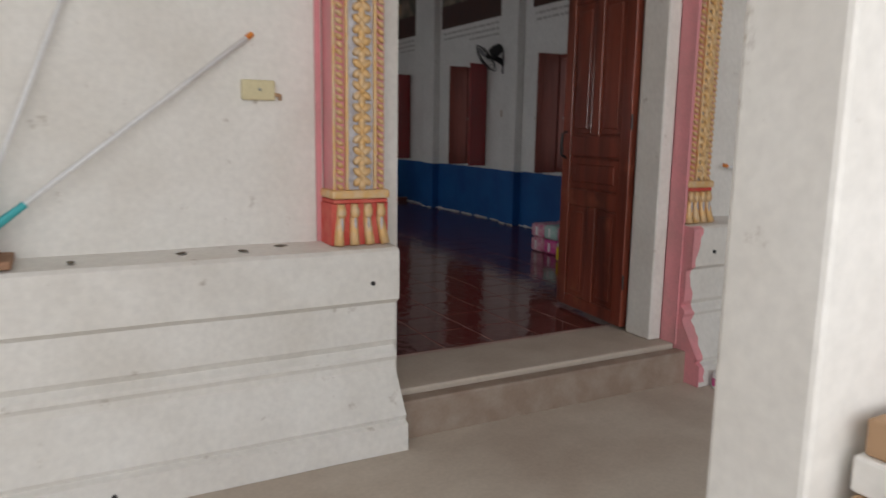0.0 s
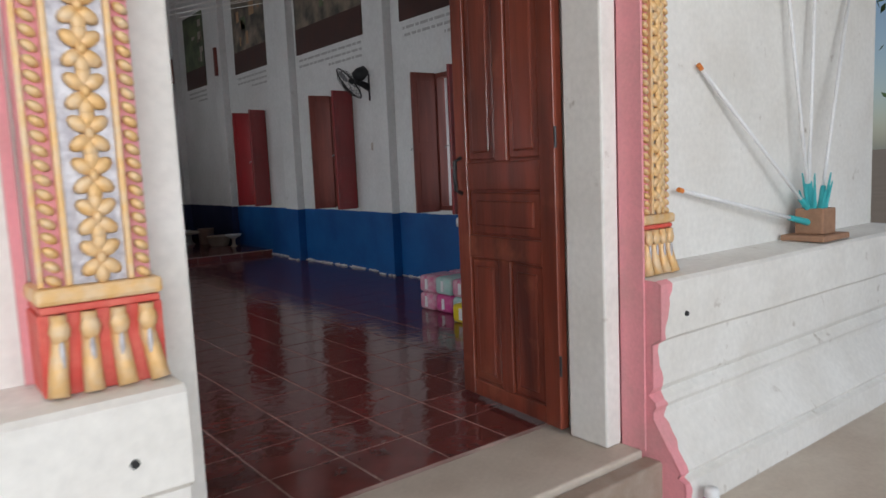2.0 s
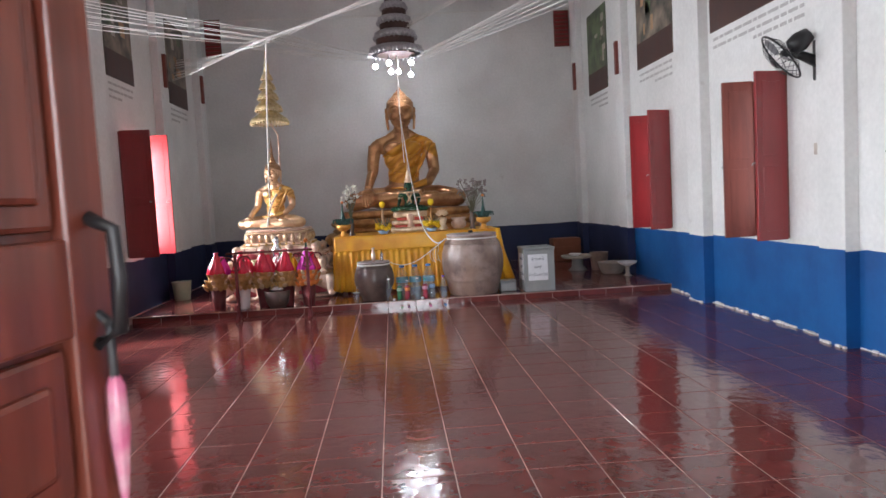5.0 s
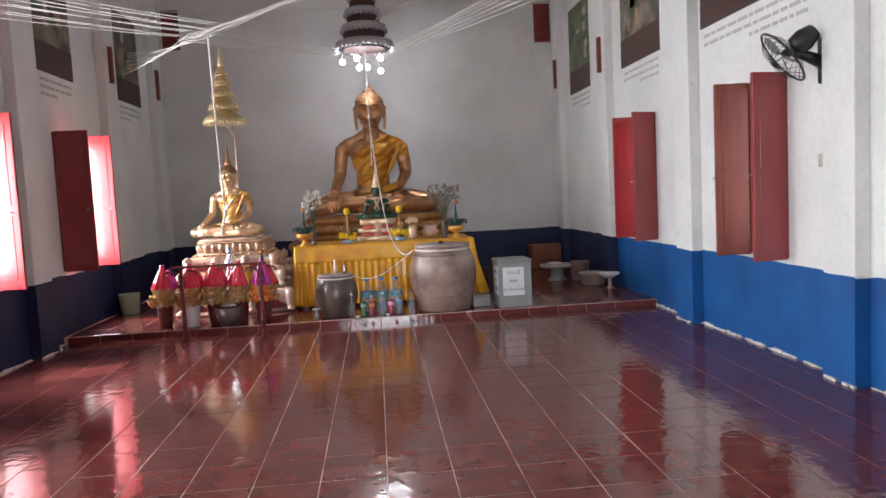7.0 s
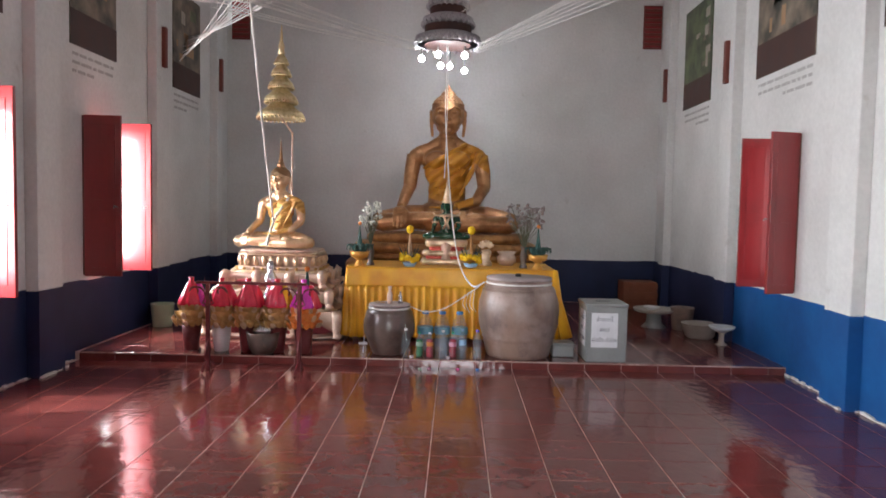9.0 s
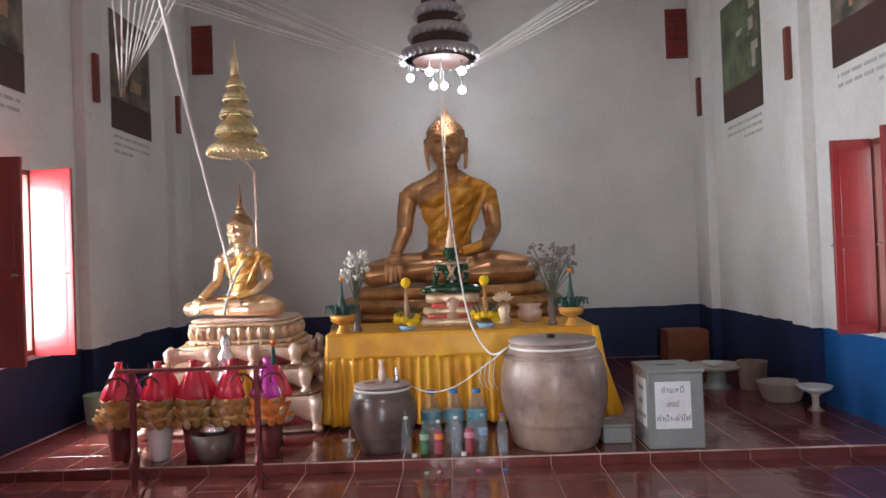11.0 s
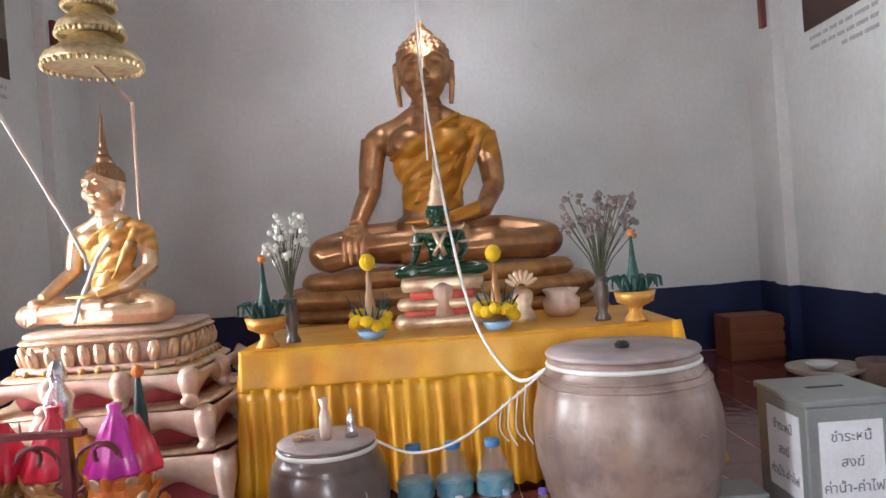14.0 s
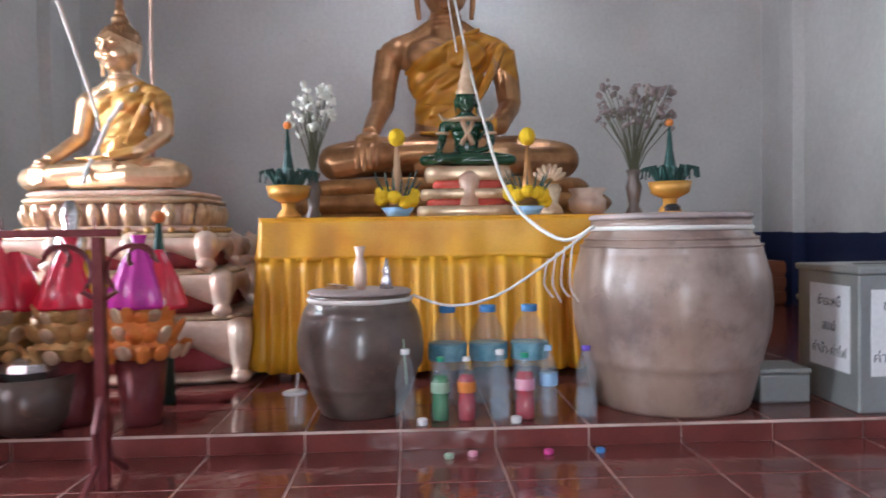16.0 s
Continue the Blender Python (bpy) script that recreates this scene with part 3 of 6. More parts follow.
def door_leaf(hx, hy, ang, flip, W):
    T, H = 0.028, 2.86
    z0 = 0.03
    leaf = part("door_leaf", box(0.0, W, -T * 0.15, T * 0.15, z0, H), M_TEAK, door, "red-brown varnished wooden door leaf")
    leaf.matrix_basis = pose(hx, hy, 0, 0, 0, ang)
    rails = [(z0, 0.12), (0.83, 0.95), (1.20, 1.35), (2.3, 2.4), (2.76, H)]
    for a, b in ((0, 0.11), (W - 0.11, W)):
        part("stile", box(a, b, -T, T, z0, H, 0.005), M_TEAK, leaf)
    for a, b in rails:
        part("rail", box(0.11, W - 0.11, -T * 0.97, T * 0.97, a, b, 0.006), M_TEAK, leaf)
    for a, b in ((0.12, 0.83), (1.35, 2.3), (2.4, 2.76)):
        part("mullion", box(W / 2 - 0.05, W / 2 + 0.05, -T * 0.97, T * 0.97, a, b, 0.006), M_TEAK, leaf)
        for c, d in ((0.11, W / 2 - 0.05), (W / 2 + 0.05, W - 0.11)):
            for s in (-1, 1):
                y0, y1 = sorted((s * T * 0.3, s * T * 0.85))
                part("panel", box(c + 0.012, d - 0.012, *sorted((s * T * 0.1, s * T * 0.62)), a + 0.012, b - 0.012, 0.009), M_TEAK, leaf)
                y0, y1 = sorted((s * T * 0.4, s * T * 0.9))
                part("raised_field", box(c + 0.05, d - 0.05, y0, y1, a + 0.05, b - 0.05, 0.011), M_TEAK, leaf)
    for s in (-1, 1):
        y0, y1 = sorted((s * T * 0.3, s * T * 0.85))
        part("panel", box(0.122, W - 0.122, *sorted((s * T * 0.1, s * T * 0.62)), 0.962, 1.188, 0.009), M_TEAK, leaf)
        part("raised_field", box(0.17, W - 0.17, y0, y1, 1.005, 1.145, 0.011), M_TEAK, leaf)
    s = flip
    grip = [(W - 0.055, s * T, 1.18), (W - 0.055, s * (T + 0.04), 1.20), (W - 0.055, s * (T + 0.045), 1.28), (W - 0.055, s * (T + 0.04), 1.36), (W - 0.055, s * T, 1.38)]
    part("handle", tube(grip, 0.012, 8), M_BLACK, leaf, "dark iron pull handle", True)
    for z in (0.35, 1.45, 2.5):
        part("hinge", tube([(-0.006, s * 0.024, z - 0.05), (-0.006, s * 0.024, z + 0.05)], 0.007, 8), M_BLACK, leaf, "dark iron hinge")
    return leaf


door_leaf(3.10, 4.45, 84.5, 1, 0.84)
door_leaf(1.322, 4.56, 82.6, -1, 0.735)
# square porch column and the boards stacked behind it
link("column_porch", box(0.735, 1.25, 1.445, 1.645, -0.24, 3.9, 0.012), M_PORCH, label="square white porch column with chamfered edges", kind="structure", category="column")
for x in (-3.9, 5.9):
    link("column_porch", box(x, x + 0.5, -0.9, -0.4, -0.24, 3.9, 0.04), M_PORCH, label="square white porch column", kind="structure", category="column")

# ---- statues ----
def remeshed(ob, voxel):
    md = ob.modifiers.new("merge", "REMESH")
    md.mode, md.voxel_size, md.use_smooth_shade = "VOXEL", voxel, True
    sm = ob.modifiers.new("soften", "SMOOTH")
    sm.factor, sm.iterations = 0.5, 2
    return ob


def seated_figure(name, at, k, material, label, voxel, crown=0.0, rz=0, kz=None):
    """A seated statue with one hand over the knee and the other in the lap; k scales it."""
    b = bmesh.new()
    for s in (-1, 1):
        # folded legs, the right shin lying over the left
        tube([(s * 0.20, 0.12, 0.22), (s * 0.60, -0.10, 0.23), (s * 0.90, -0.30, 0.18)], 0.20, 14, b, 0.14)
        ball((s * 0.91, -0.30, 0.165), (0.145, 0.17, 0.145), b)
        tube([(s * 0.90, -0.34, 0.14), (s * 0.45, -0.50, 0.14 + 0.06 * (s < 0)), (-s * 0.28, -0.46, 0.12 + 0.13 * (s < 0))], 0.135, 12, b, 0.085)
        ball((-s * 0.42, -0.46, 0.11 + 0.14 * (s < 0)), (0.17, 0.075, 0.05), b)
        # shoulders and ears
        ball((s * 0.435, 0.08, 1.115), (0.135, 0.135, 0.125), b)
        tube([(s * 0.10, 0.07, 1.34), (s * 0.25, 0.08, 1.235), (s * 0.43, 0.08, 1.16)], 0.085, 12, b, 0.10)
        ball((s * 0.15, -0.075, 1.06), (0.18, 0.12, 0.13), b)
        ball((s * 0.243, 0.05, 1.69), (0.026, 0.055, 0.10), b, Matrix.Rotation(s * 0.18, 4, "Y"))
        tube([(s * 0.245, 0.05, 1.66), (s * 0.235, 0.04, 1.52), (s * 0.222, 0.03, 1.40)], 0.030, 8, b, 0.022)
        # brow, lid and cheek
        tube([(s * 0.03, -0.222, 1.765), (s * 0.09, -0.226, 1.80), (s * 0.155, -0.188, 1.785), (s * 0.19, -0.14, 1.755)], 0.017, 6, b, 0.010)
        ball((s * 0.09, -0.198, 1.733), (0.056, 0.036, 0.026), b, Matrix.Rotation(s * 0.12, 4, "Y"))
        ball((s * 0.10, -0.13, 1.62), (0.09, 0.085, 0.09), b)
        ball((s * 0.026, -0.236, 1.625), (0.024, 0.022, 0.018), b)
        # arms
        tube([(s * 0.475, 0.08, 1.13), (s * 0.525, 0.08, 0.88), (s * 0.545, 0.04, 0.66)], 0.122, 12, b, 0.098)
    ball((0, 0.1, 0.28), (0.44, 0.36, 0.22), b)
    tube([(0, 0.10, 0.22), (0, 0.10, 0.52), (0, 0.08, 0.68)], 0.285, 20, b, 0.265)
    ball((0, 0.06, 0.62), (0.275, 0.20, 0.30), b)
    ball((0, 0.07, 0.90), (0.335, 0.21, 0.28), b)
    ball((0, 0.07, 1.08), (0.41, 0.19, 0.21), b)
    tube([(-0.545, 0.04, 0.67), (-0.60, -0.20, 0.50), (-0.63, -0.40, 0.37)], 0.094, 12, b, 0.068)
    ball((-0.64, -0.47, 0.335), (0.095, 0.10, 0.05), b)
    for i in range(4):
        tube([(-0.715 + i * 0.05, -0.48, 0.335), (-0.725 + i * 0.052, -0.57, 0.25), (-0.725 + i * 0.052, -0.585, 0.06 + 0.02 * abs(i - 1))], 0.025, 8, b, 0.018)
    tube([(-0.56, -0.45, 0.34), (-0.53, -0.53, 0.27), (-0.525, -0.55, 0.18)], 0.025, 8, b, 0.019)
    tube([(0.545, 0.04, 0.67), (0.42, -0.24, 0.46), (0.14, -0.40, 0.38)], 0.094, 12, b, 0.066)
    ball((0.0, -0.42, 0.365), (0.17, 0.085, 0.04), b)
    for i in range(4):
        tube([(-0.06, -0.47 + 0.035 * i, 0.37), (-0.24, -0.47 + 0.03 * i, 0.375)], 0.021, 6, b, 0.015)
    tube([(0, 0.06, 1.20), (0, 0.05, 1.34), (0, 0.03, 1.50)], 0.15, 16, b, 0.125)
    for z in (1.315, 1.365, 1.41):
        lathe([(0.115, 0), (0.143, 0.014), (0.115, 0.028)], 20, b, (0, 0.035, z))
    # head
    ball((0, 0.015, 1.72), (0.232, 0.238, 0.255), b)
    ball((0, -0.03, 1.575), (0.178, 0.180, 0.158), b)
    ball((0, -0.165, 1.462), (0.062, 0.05, 0.042), b)
    tube([(0, -0.212, 1.775), (0, -0.245, 1.70), (0, -0.272, 1.635)], 0.020, 8, b, 0.030)
    ball((0, -0.207, 1.565), (0.068, 0.030, 0.014), b)
    ball((0, -0.200, 1.537), (0.052, 0.030, 0.015), b)
    # hair cap with rows of curls, and the knot on top
    ball((0, 0.055, 1.80), (0.242, 0.232, 0.215), b)
    for row in range(6):
        e = radians(18 + row * 13)
        count = max(8, int(30 * math.cos(e)))
        for i in range(count):
            a = 2 * math.pi * (i + 0.5 * (row % 2)) / count
            ball((0.240 * math.cos(a) * math.cos(e), 0.05 + 0.232 * math.sin(a) * math.cos(e), 1.805 + 0.212 * math.sin(e)), 0.014, b, None, 7, 5)
    ball((0, 0.07, 2.0), (0.115, 0.115, 0.085), b)
    # hem of the robe across the chest, its edge over the lap and the hanging shoulder cloth
    tube([(0.28, -0.02, 1.30), (0.12, -0.135, 1.215), (-0.08, -0.165, 1.10), (-0.26, -0.115, 0.995), (-0.345, 0.02, 0.94)], 0.022, 6, b, 0.018)
    for q in range(4):
        tube([(0.36 - 0.02 * q, -0.03, 1.18 - 0.07 * q), (0.15, -0.175, 1.00 - 0.105 * q), (-0.10, -0.185, 0.86 - 0.10 * q), (-0.27, -0.09, 0.80 - 0.09 * q)], 0.011, 6, b, 0.007)
    tube([(0.46, -0.06, 1.16), (0.40, -0.13, 0.98), (0.30, -0.16, 0.78), (0.20, -0.20, 0.55)], 0.05, 8, b, 0.035)
    if crown:
        lathe([(0.09, 2.03), (0.10, 2.08), (0.06, 2.12), (0.066, 2.16), (0.042, 2.22), (0.046, 2.25), (0.026, 2.32 + crown * 0.3), (0.012, 2.32 + crown * 0.8), (0.004, 2.36 + crown)], 18, b, (0, 0.05, 0))
    else:
        lathe([(0.045, 2.05), (0.05, 2.09), (0.022, 2.13), (0.006, 2.17)], 14, b, (0, 0.07, 0))
    bmesh.ops.scale(b, vec=(k, k, kz or k), verts=b.verts)
    ob = link(name, b, material, label=label, smooth=True, category="statue")
    ob.matrix_basis = pose(*at, 0, 0, rz)
    return remeshed(ob, voxel)


M_BIGSKIN = robed("bronze_gold_with_orange_robe", (0.52, 0.28, 0.13), (0.28, 0.125, 0.055), (0.64, 0.30, 0.03), (0.50, 0.205, 0.016), (0.30, 0.15, 0.07), 1.0, 1.0)
M_SMALLSKIN = robed("bright_gold_with_orange_robe", (0.84, 0.62, 0.40), (0.56, 0.34, 0.18), (0.76, 0.46, 0.14), (0.56, 0.29, 0.07), (0.34, 0.19, 0.10), 0.495, 0.485)
BX, BY = 2.15, 16.72
seated_figure("seated_statue", (BX, BY, 1.24), 1.0, M_BIGSKIN, "large bronze-gold seated statue with an orange robe", 0.0115)


def cushion(b, x, y, z0, z1, seg=40, power=3.5):
    """A rounded slab with bulging sides."""
    rows = []
    for i in range(7):
        t = i / 6
        s = 1 + 0.05 * math.sin(math.pi * t)
        ring = []
        for k in range(seg):
            a = 2 * math.pi * k / seg
            c, q = math.cos(a), math.sin(a)
            r = (abs(c) ** power + abs(q) ** power) ** (-1 / power)
            ring.append(b.verts.new((x * s * r * c, y * s * r * q, z0 + (z1 - z0) * t)))
        rows.append(ring)
    for p, q in zip(rows, rows[1:]):
        for k in range(seg):
            b.faces.new((p[k], p[(k + 1) % seg], q[(k + 1) % seg], q[k]))
    b.faces.new(rows[0][::-1])
    b.faces.new(rows[-1])
    return b


big_base = thing("statue_pedestal", (BX, BY - 0.05, ZP), "tiered bronze-brown pedestal under the large statue", "pedestal")
for x, y, z0, z1 in ((1.42, 0.98, 0.0, 0.45), (1.34, 0.92, 0.45, 0.62), (1.36, 0.90, 0.62, 0.80), (1.22, 0.82, 0.80, 0.90), (1.25, 0.80, 0.90, 1.04), (1.08, 0.72, 1.04, 1.165)):
    part("tier", cushion(bmesh.new(), x, y, z0, z1), M_GOLD, big_base, smooth=True)
petals = bmesh.new()
for i in range(34):
    x = -1.28 + 2.56 * i / 33
    ball((x, -0.93, 0.71), (0.034, 0.03, 0.075), petals, None, 8, 6)
part("petal_frieze", petals, M_GOLD, big_base, smooth=True)

# smaller gold statue on a pink and pale gold tiered throne
SX, SY = 0.22, 14.86
seated_figure("seated_statue", (SX - 0.055, SY, 1.085), 0.495, M_SMALLSKIN, "smaller bright gold seated statue with an orange sash", 0.0062, 0.42, -13, 0.485)
throne = thing("statue_throne", (SX, SY, ZP), "tiered throne in pale gold and pink lacquer", "pedestal")


def apron(p, q, out, z1, drop, scallops):
    """A bulging gilded apron between two corners with a scalloped lower edge."""
    b = bmesh.new()
    p, q, out = Vector(p), Vector(q), Vector(out)
    rows = []
    for j in range(6):
        v = j / 5
        row = []
        for i in range(41):
            u = i / 40
            low = drop * (0.58 + 0.42 * abs(math.cos(math.pi * scallops * u)) ** 1.6)
            c = p.lerp(q, u) + out * (0.012 + 0.035 * math.sin(math.pi * (0.15 + 0.75 * v)))
            row.append(b.verts.new((c.x, c.y, z1 - low * v)))
        rows.append(row)
    for r0, r1 in zip(rows, rows[1:]):
        for i in range(40):
            b.faces.new((r0[i], r0[i + 1], r1[i + 1], r1[i]))
    ob = part("apron", b, M_ROSEGOLD, throne, "scalloped gilded apron", True)
    md = ob.modifiers.new("thick", "SOLIDIFY")
    md.thickness = 0.028


for x, y, z0, z1, m in ((0.80, 0.60, 0.0, 0.05, M_ROSEGOLD), (0.70, 0.52, 0.05, 0.31, M_PEDPINK), (0.76, 0.57, 0.31, 0.35, M_PALEGOLD), (0.60, 0.47, 0.35, 0.54, M_PEDPINK), (0.65, 0.52, 0.54, 0.58, M_PALEGOLD),
                        (0.51, 0.42, 0.58, 0.73, M_PEDPINK), (0.56, 0.47, 0.73, 0.77, M_PALEGOLD), (0.50, 0.42, 0.77, 0.81, M_ROSEGOLD), (0.45, 0.38, 0.81, 0.93, M_ROSEGOLD), (0.48, 0.41, 0.93, 0.965, M_PALEGOLD), (0.46, 0.39, 0.965, 1.0, M_ROSEGOLD)):
    part("tier", cushion(bmesh.new(), x * 0.95, y * 0.95, z0, z1, 40, 6), m, throne, smooth=True)
for x, y, z0, z1 in ((0.74, 0.56, 0.04, 0.325), (0.64, 0.51, 0.36, 0.555), (0.55, 0.46, 0.59, 0.745)):
    h = z1 - z0
    apron((-x, -y, 0), (x, -y, 0), (0, -1, 0), z1, h * 0.80, 3)
    for sx in (-1, 1):
        apron((sx * x, -y, 0), (sx * x, y, 0), (sx, 0, 0), z1, h * 0.80, 2)
    legs = [(u * x, -y, 0.3 * u, -1) for u in (-1, -0.34, 0.34, 1)] + [(sx * x, y * v, sx, 0) for sx in (-1, 1) for v in (0.0, 0.9)]
    for lx, ly, ox, oy in legs:
        pts = [(lx + ox * o, ly + oy * o, z) for o, z in ((0.0, z1 - 0.02), (0.045, z1 - h * 0.25), (0.04, z1 - h * 0.5), (0.02, z0 + h * 0.28), (0.05, z0 + h * 0.08), (0.085, z0 + 0.012))]
        bm = tube(pts, 0.062, 10, None, 0.034)
        ball((lx + ox * 0.095, ly + oy * 0.095, z0 + 0.018), (0.05, 0.045, 0.03), bm, None, 10, 8)
        part("curved_leg", bm, M_ROSEGOLD, throne, smooth=True)
for i in range(34):
    a = 2 * math.pi * i / 34
    c, q = math.cos(a), math.sin(a)
    r = (abs(c) ** 5 + abs(q) ** 5) ** (-0.2)
    bm = ball((0.465 * r * c, 0.395 * r * q, 0.865), (0.022, 0.038, 0.07), None, Matrix.Rotation(a, 4, "Z") @ Matrix.Rotation(0.25, 4, "Y"), 10, 8)
    ball((0.482 * r * c, 0.412 * r * q, 0.855), (0.014, 0.022, 0.045), bm, Matrix.Rotation(a, 4, "Z") @ Matrix.Rotation(0.25, 4, "Y"), 8, 6)
    part("lotus_petal", bm, M_PALEGOLD, throne, smooth=True)
    part("bead", ball((0.50 * r * c, 0.43 * r * q, 0.785), 0.02, None, None, 8, 6), M_RUFFLE, throne, smooth=True)

M_UMBGOLD = mat("straw_gold_foil", (0.76, 0.62, 0.36), 0.4, 0.45, second=(0.50, 0.37, 0.17), scale=22, amount=0.9, bump=0.5, grain=90)
# tiered gold umbrella over the smaller statue
umb = thing("tiered_umbrella", (0.19, 14.80, 0.0), "pale gold five-tiered ceremonial umbrella on a thin pole", "umbrella")
part("pole", tube([(0.04, 0.40, ZP + 1.1), (0.04, 0.42, 2.50), (0.0, 0.0, 2.64), (0, 0, 2.70)], 0.012, 8), M_ROSEGOLD, umb, "thin gold pole")
z = 2.63
for r, h in ((0.275, 0.20), (0.19, 0.175), (0.145, 0.155), (0.11, 0.14), (0.078, 0.12)):
    part("tier", lathe([(r * 0.9, 0.004), (r, 0), (r * 1.03, 0.012), (r * 0.94, h * 0.30), (r * 0.90, h * 0.36), (r * 0.82, h * 0.42), (r * 0.58, h * 0.66), (r * 0.42, h * 0.9), (0.03, h)], 36, None, (0, 0, z), 0.02, 18), M_UMBGOLD, umb, smooth=True)
    fr = bmesh.new()
    for i in range(36):
        a = 2 * math.pi * i / 36
        ball((r * math.cos(a), r * math.sin(a), z - 0.008), (0.014, 0.014, 0.018), fr, None, 6, 5)
    tagged(part("fringe", fr, M_UMBGOLD, umb, smooth=True), kind="stuff")
    z += h * 0.97
part("finial", lathe([(0.045, 0), (0.03, 0.06), (0.04, 0.08), (0.018, 0.16), (0.02, 0.18), (0.004, 0.34)], 16, None, (0, 0, z - 0.01)), M_UMBGOLD, umb, smooth=True)

# ---- altar table and what stands on it ----
TX0, TX1, TY0, TY1, TZ = 1.06, 3.43, 14.38, 15.40, 0.92
table = thing("altar_table", (0, 0, 0), "long wooden altar table hidden under a yellow cloth", "table")
part("tabletop", box(TX0 + 0.02, TX1 - 0.02, TY0 + 0.02, TY1 - 0.02, TZ - 0.04, TZ - 0.012), M_TEAK, table)
for x in (TX0 + 0.1, TX1 - 0.1):
    for y in (TY0 + 0.1, TY1 - 0.1):
        part("leg", box(x - 0.03, x + 0.03, y - 0.03, y + 0.03, ZP, TZ - 0.04), M_TEAK, table)


def cloth_skirt(z_top, z_bot, n_fold, depth, flare, off):
    """A pleated cloth hanging round three sides of the table."""
    b = bmesh.new()
    path = []
    step = 0.012
    y = TY1
    while y > TY0:
        path.append((TX0 - off, y, -1, 0))
        y -= step
    x = TX0
    while x < TX1:
        path.append((x, TY0 - off, 0, -1))
        x += step
    y = TY0
    while y < TY1:
        path.append((TX1 + off, y, 1, 0))
        y += step
    rows = []
    for j in range(9):
        t = j / 8
        z = z_top + (z_bot - z_top) * t
        row = []
        for i, (px, py, nx, ny) in enumerate(path):
            s = i * step
            w = math.sin(s * 2 * math.pi * n_fold + 1.3 * math.sin(s * 4.1)) + 0.4 * math.sin(s * 31)
            d = depth * (0.25 + 0.75 * t) * w + flare * t * t
            row.append(b.verts.new((px + nx * d, py + ny * d, z + (0.01 * math.sin(s * 9) if j == 8 else 0))))
        rows.append(row)
    for p, q in zip(rows, rows[1:]):
        for i in range(len(path) - 1):
            b.faces.new((p[i], p[i + 1], q[i + 1], q[i]))
    return b


cloth = thing("tablecloth", (0, 0, 0), "yellow satin cloth with a pleated skirt over the altar table", "tablecloth")
part("top", box(TX0 - 0.012, TX1 + 0.012, TY0 - 0.012, TY1 + 0.01, TZ - 0.012, TZ, 0.005), M_CLOTH, cloth)
top_band = part("band", cloth_skirt(TZ - 0.004, 0.70, 3.4, 0.007, 0.024, 0.011), M_CLOTH, cloth, "smooth upper band", True)
skirt = part("pleated_skirt", cloth_skirt(0.71, 0.13, 11.5, 0.027, 0.04, 0.032), M_CLOTH, cloth, "pleated lower skirt", True)
for ob in (top_band, skirt):
    md = ob.modifiers.new("thick", "SOLIDIFY")
    md.thickness = 0.004
corner = bmesh.new()
for sx, x in ((1, TX1),):
    pts = [(x, TY0, TZ), (x + sx * 0.03, TY0 - 0.03, 0.6), (x + sx * 0.14, TY0 - 0.08, 0.16)]
    tube(pts, 0.03, 8, corner, 0.07)
part("corner_fold", corner, M_CLOTH, cloth, smooth=True)

# green statue on its white and gold stand
stand = thing("statue_stand", (2.18, 14.98, TZ), "white and gold stepped stand under the green statue", "stand")
for x, y, z0, z1, m in ((0.31, 0.19, 0, 0.07, M_PALEGOLD), (0.25, 0.15, 0.07, 0.11, M_REDPAINT), (0.29, 0.17, 0.11, 0.17, M_PALEGOLD), (0.21, 0.13, 0.17, 0.22, M_REDPAINT), (0.26, 0.16, 0.22, 0.30, M_PALEGOLD)):
    part("tier", cushion(bmesh.new(), x * 0.95, y * 0.95, z0, z1, 28, 5), m, stand, smooth=True)
part("front_ornament", lathe([(0.01, 0), (0.06, 0.03), (0.05, 0.12), (0.07, 0.2), (0.02, 0.24)], 12, None, (0, -0.13, 0.04)), M_ROSEGOLD, stand, smooth=True)
seated_figure("green_statue", (2.18, 14.98, TZ + 0.302), 0.275, M_GREEN, "small dark green seated statue with gold ornaments", 0.006, kz=0.235)
crown = thing("gold_headdress", (2.18, 14.99, TZ + 0.302), "gold pointed headdress and collar on the green statue", "headdress")
part("spire", lathe([(0.058, 0.43), (0.062, 0.46), (0.045, 0.49), (0.05, 0.51), (0.03, 0.56), (0.033, 0.575), (0.016, 0.63), (0.004, 0.76)], 18), M_PALEGOLD, crown, smooth=True)
part("collar", lathe([(0.075, 0.275), (0.125, 0.285), (0.10, 0.30), (0.05, 0.31)], 22), M_PALEGOLD, crown, smooth=True)
part("sash", tube([(0.04, -0.075, 0.28), (0.0, -0.09, 0.2), (-0.04, -0.09, 0.13)], 0.014, 8), M_PALEGOLD, crown, smooth=True)
for sx in (-1, 1):
    part("armband", tube(arc((sx * 0.145, 0.01, 0.21), 0.034, 0, 360, 14, "xy"), 0.010, 6), M_PALEGOLD, crown, smooth=True)
    part("shoulder_flame", tube([(sx * 0.11, 0, 0.285), (sx * 0.15, 0, 0.30), (sx * 0.165, 0, 0.33)], 0.018, 7, None, 0.005), M_PALEGOLD, crown, smooth=True)
part("sash", tube([(-0.03, -0.075, 0.28), (0.0, -0.085, 0.2), (0.03, -0.09, 0.13)], 0.017, 8), M_PALEGOLD, crown, smooth=True)


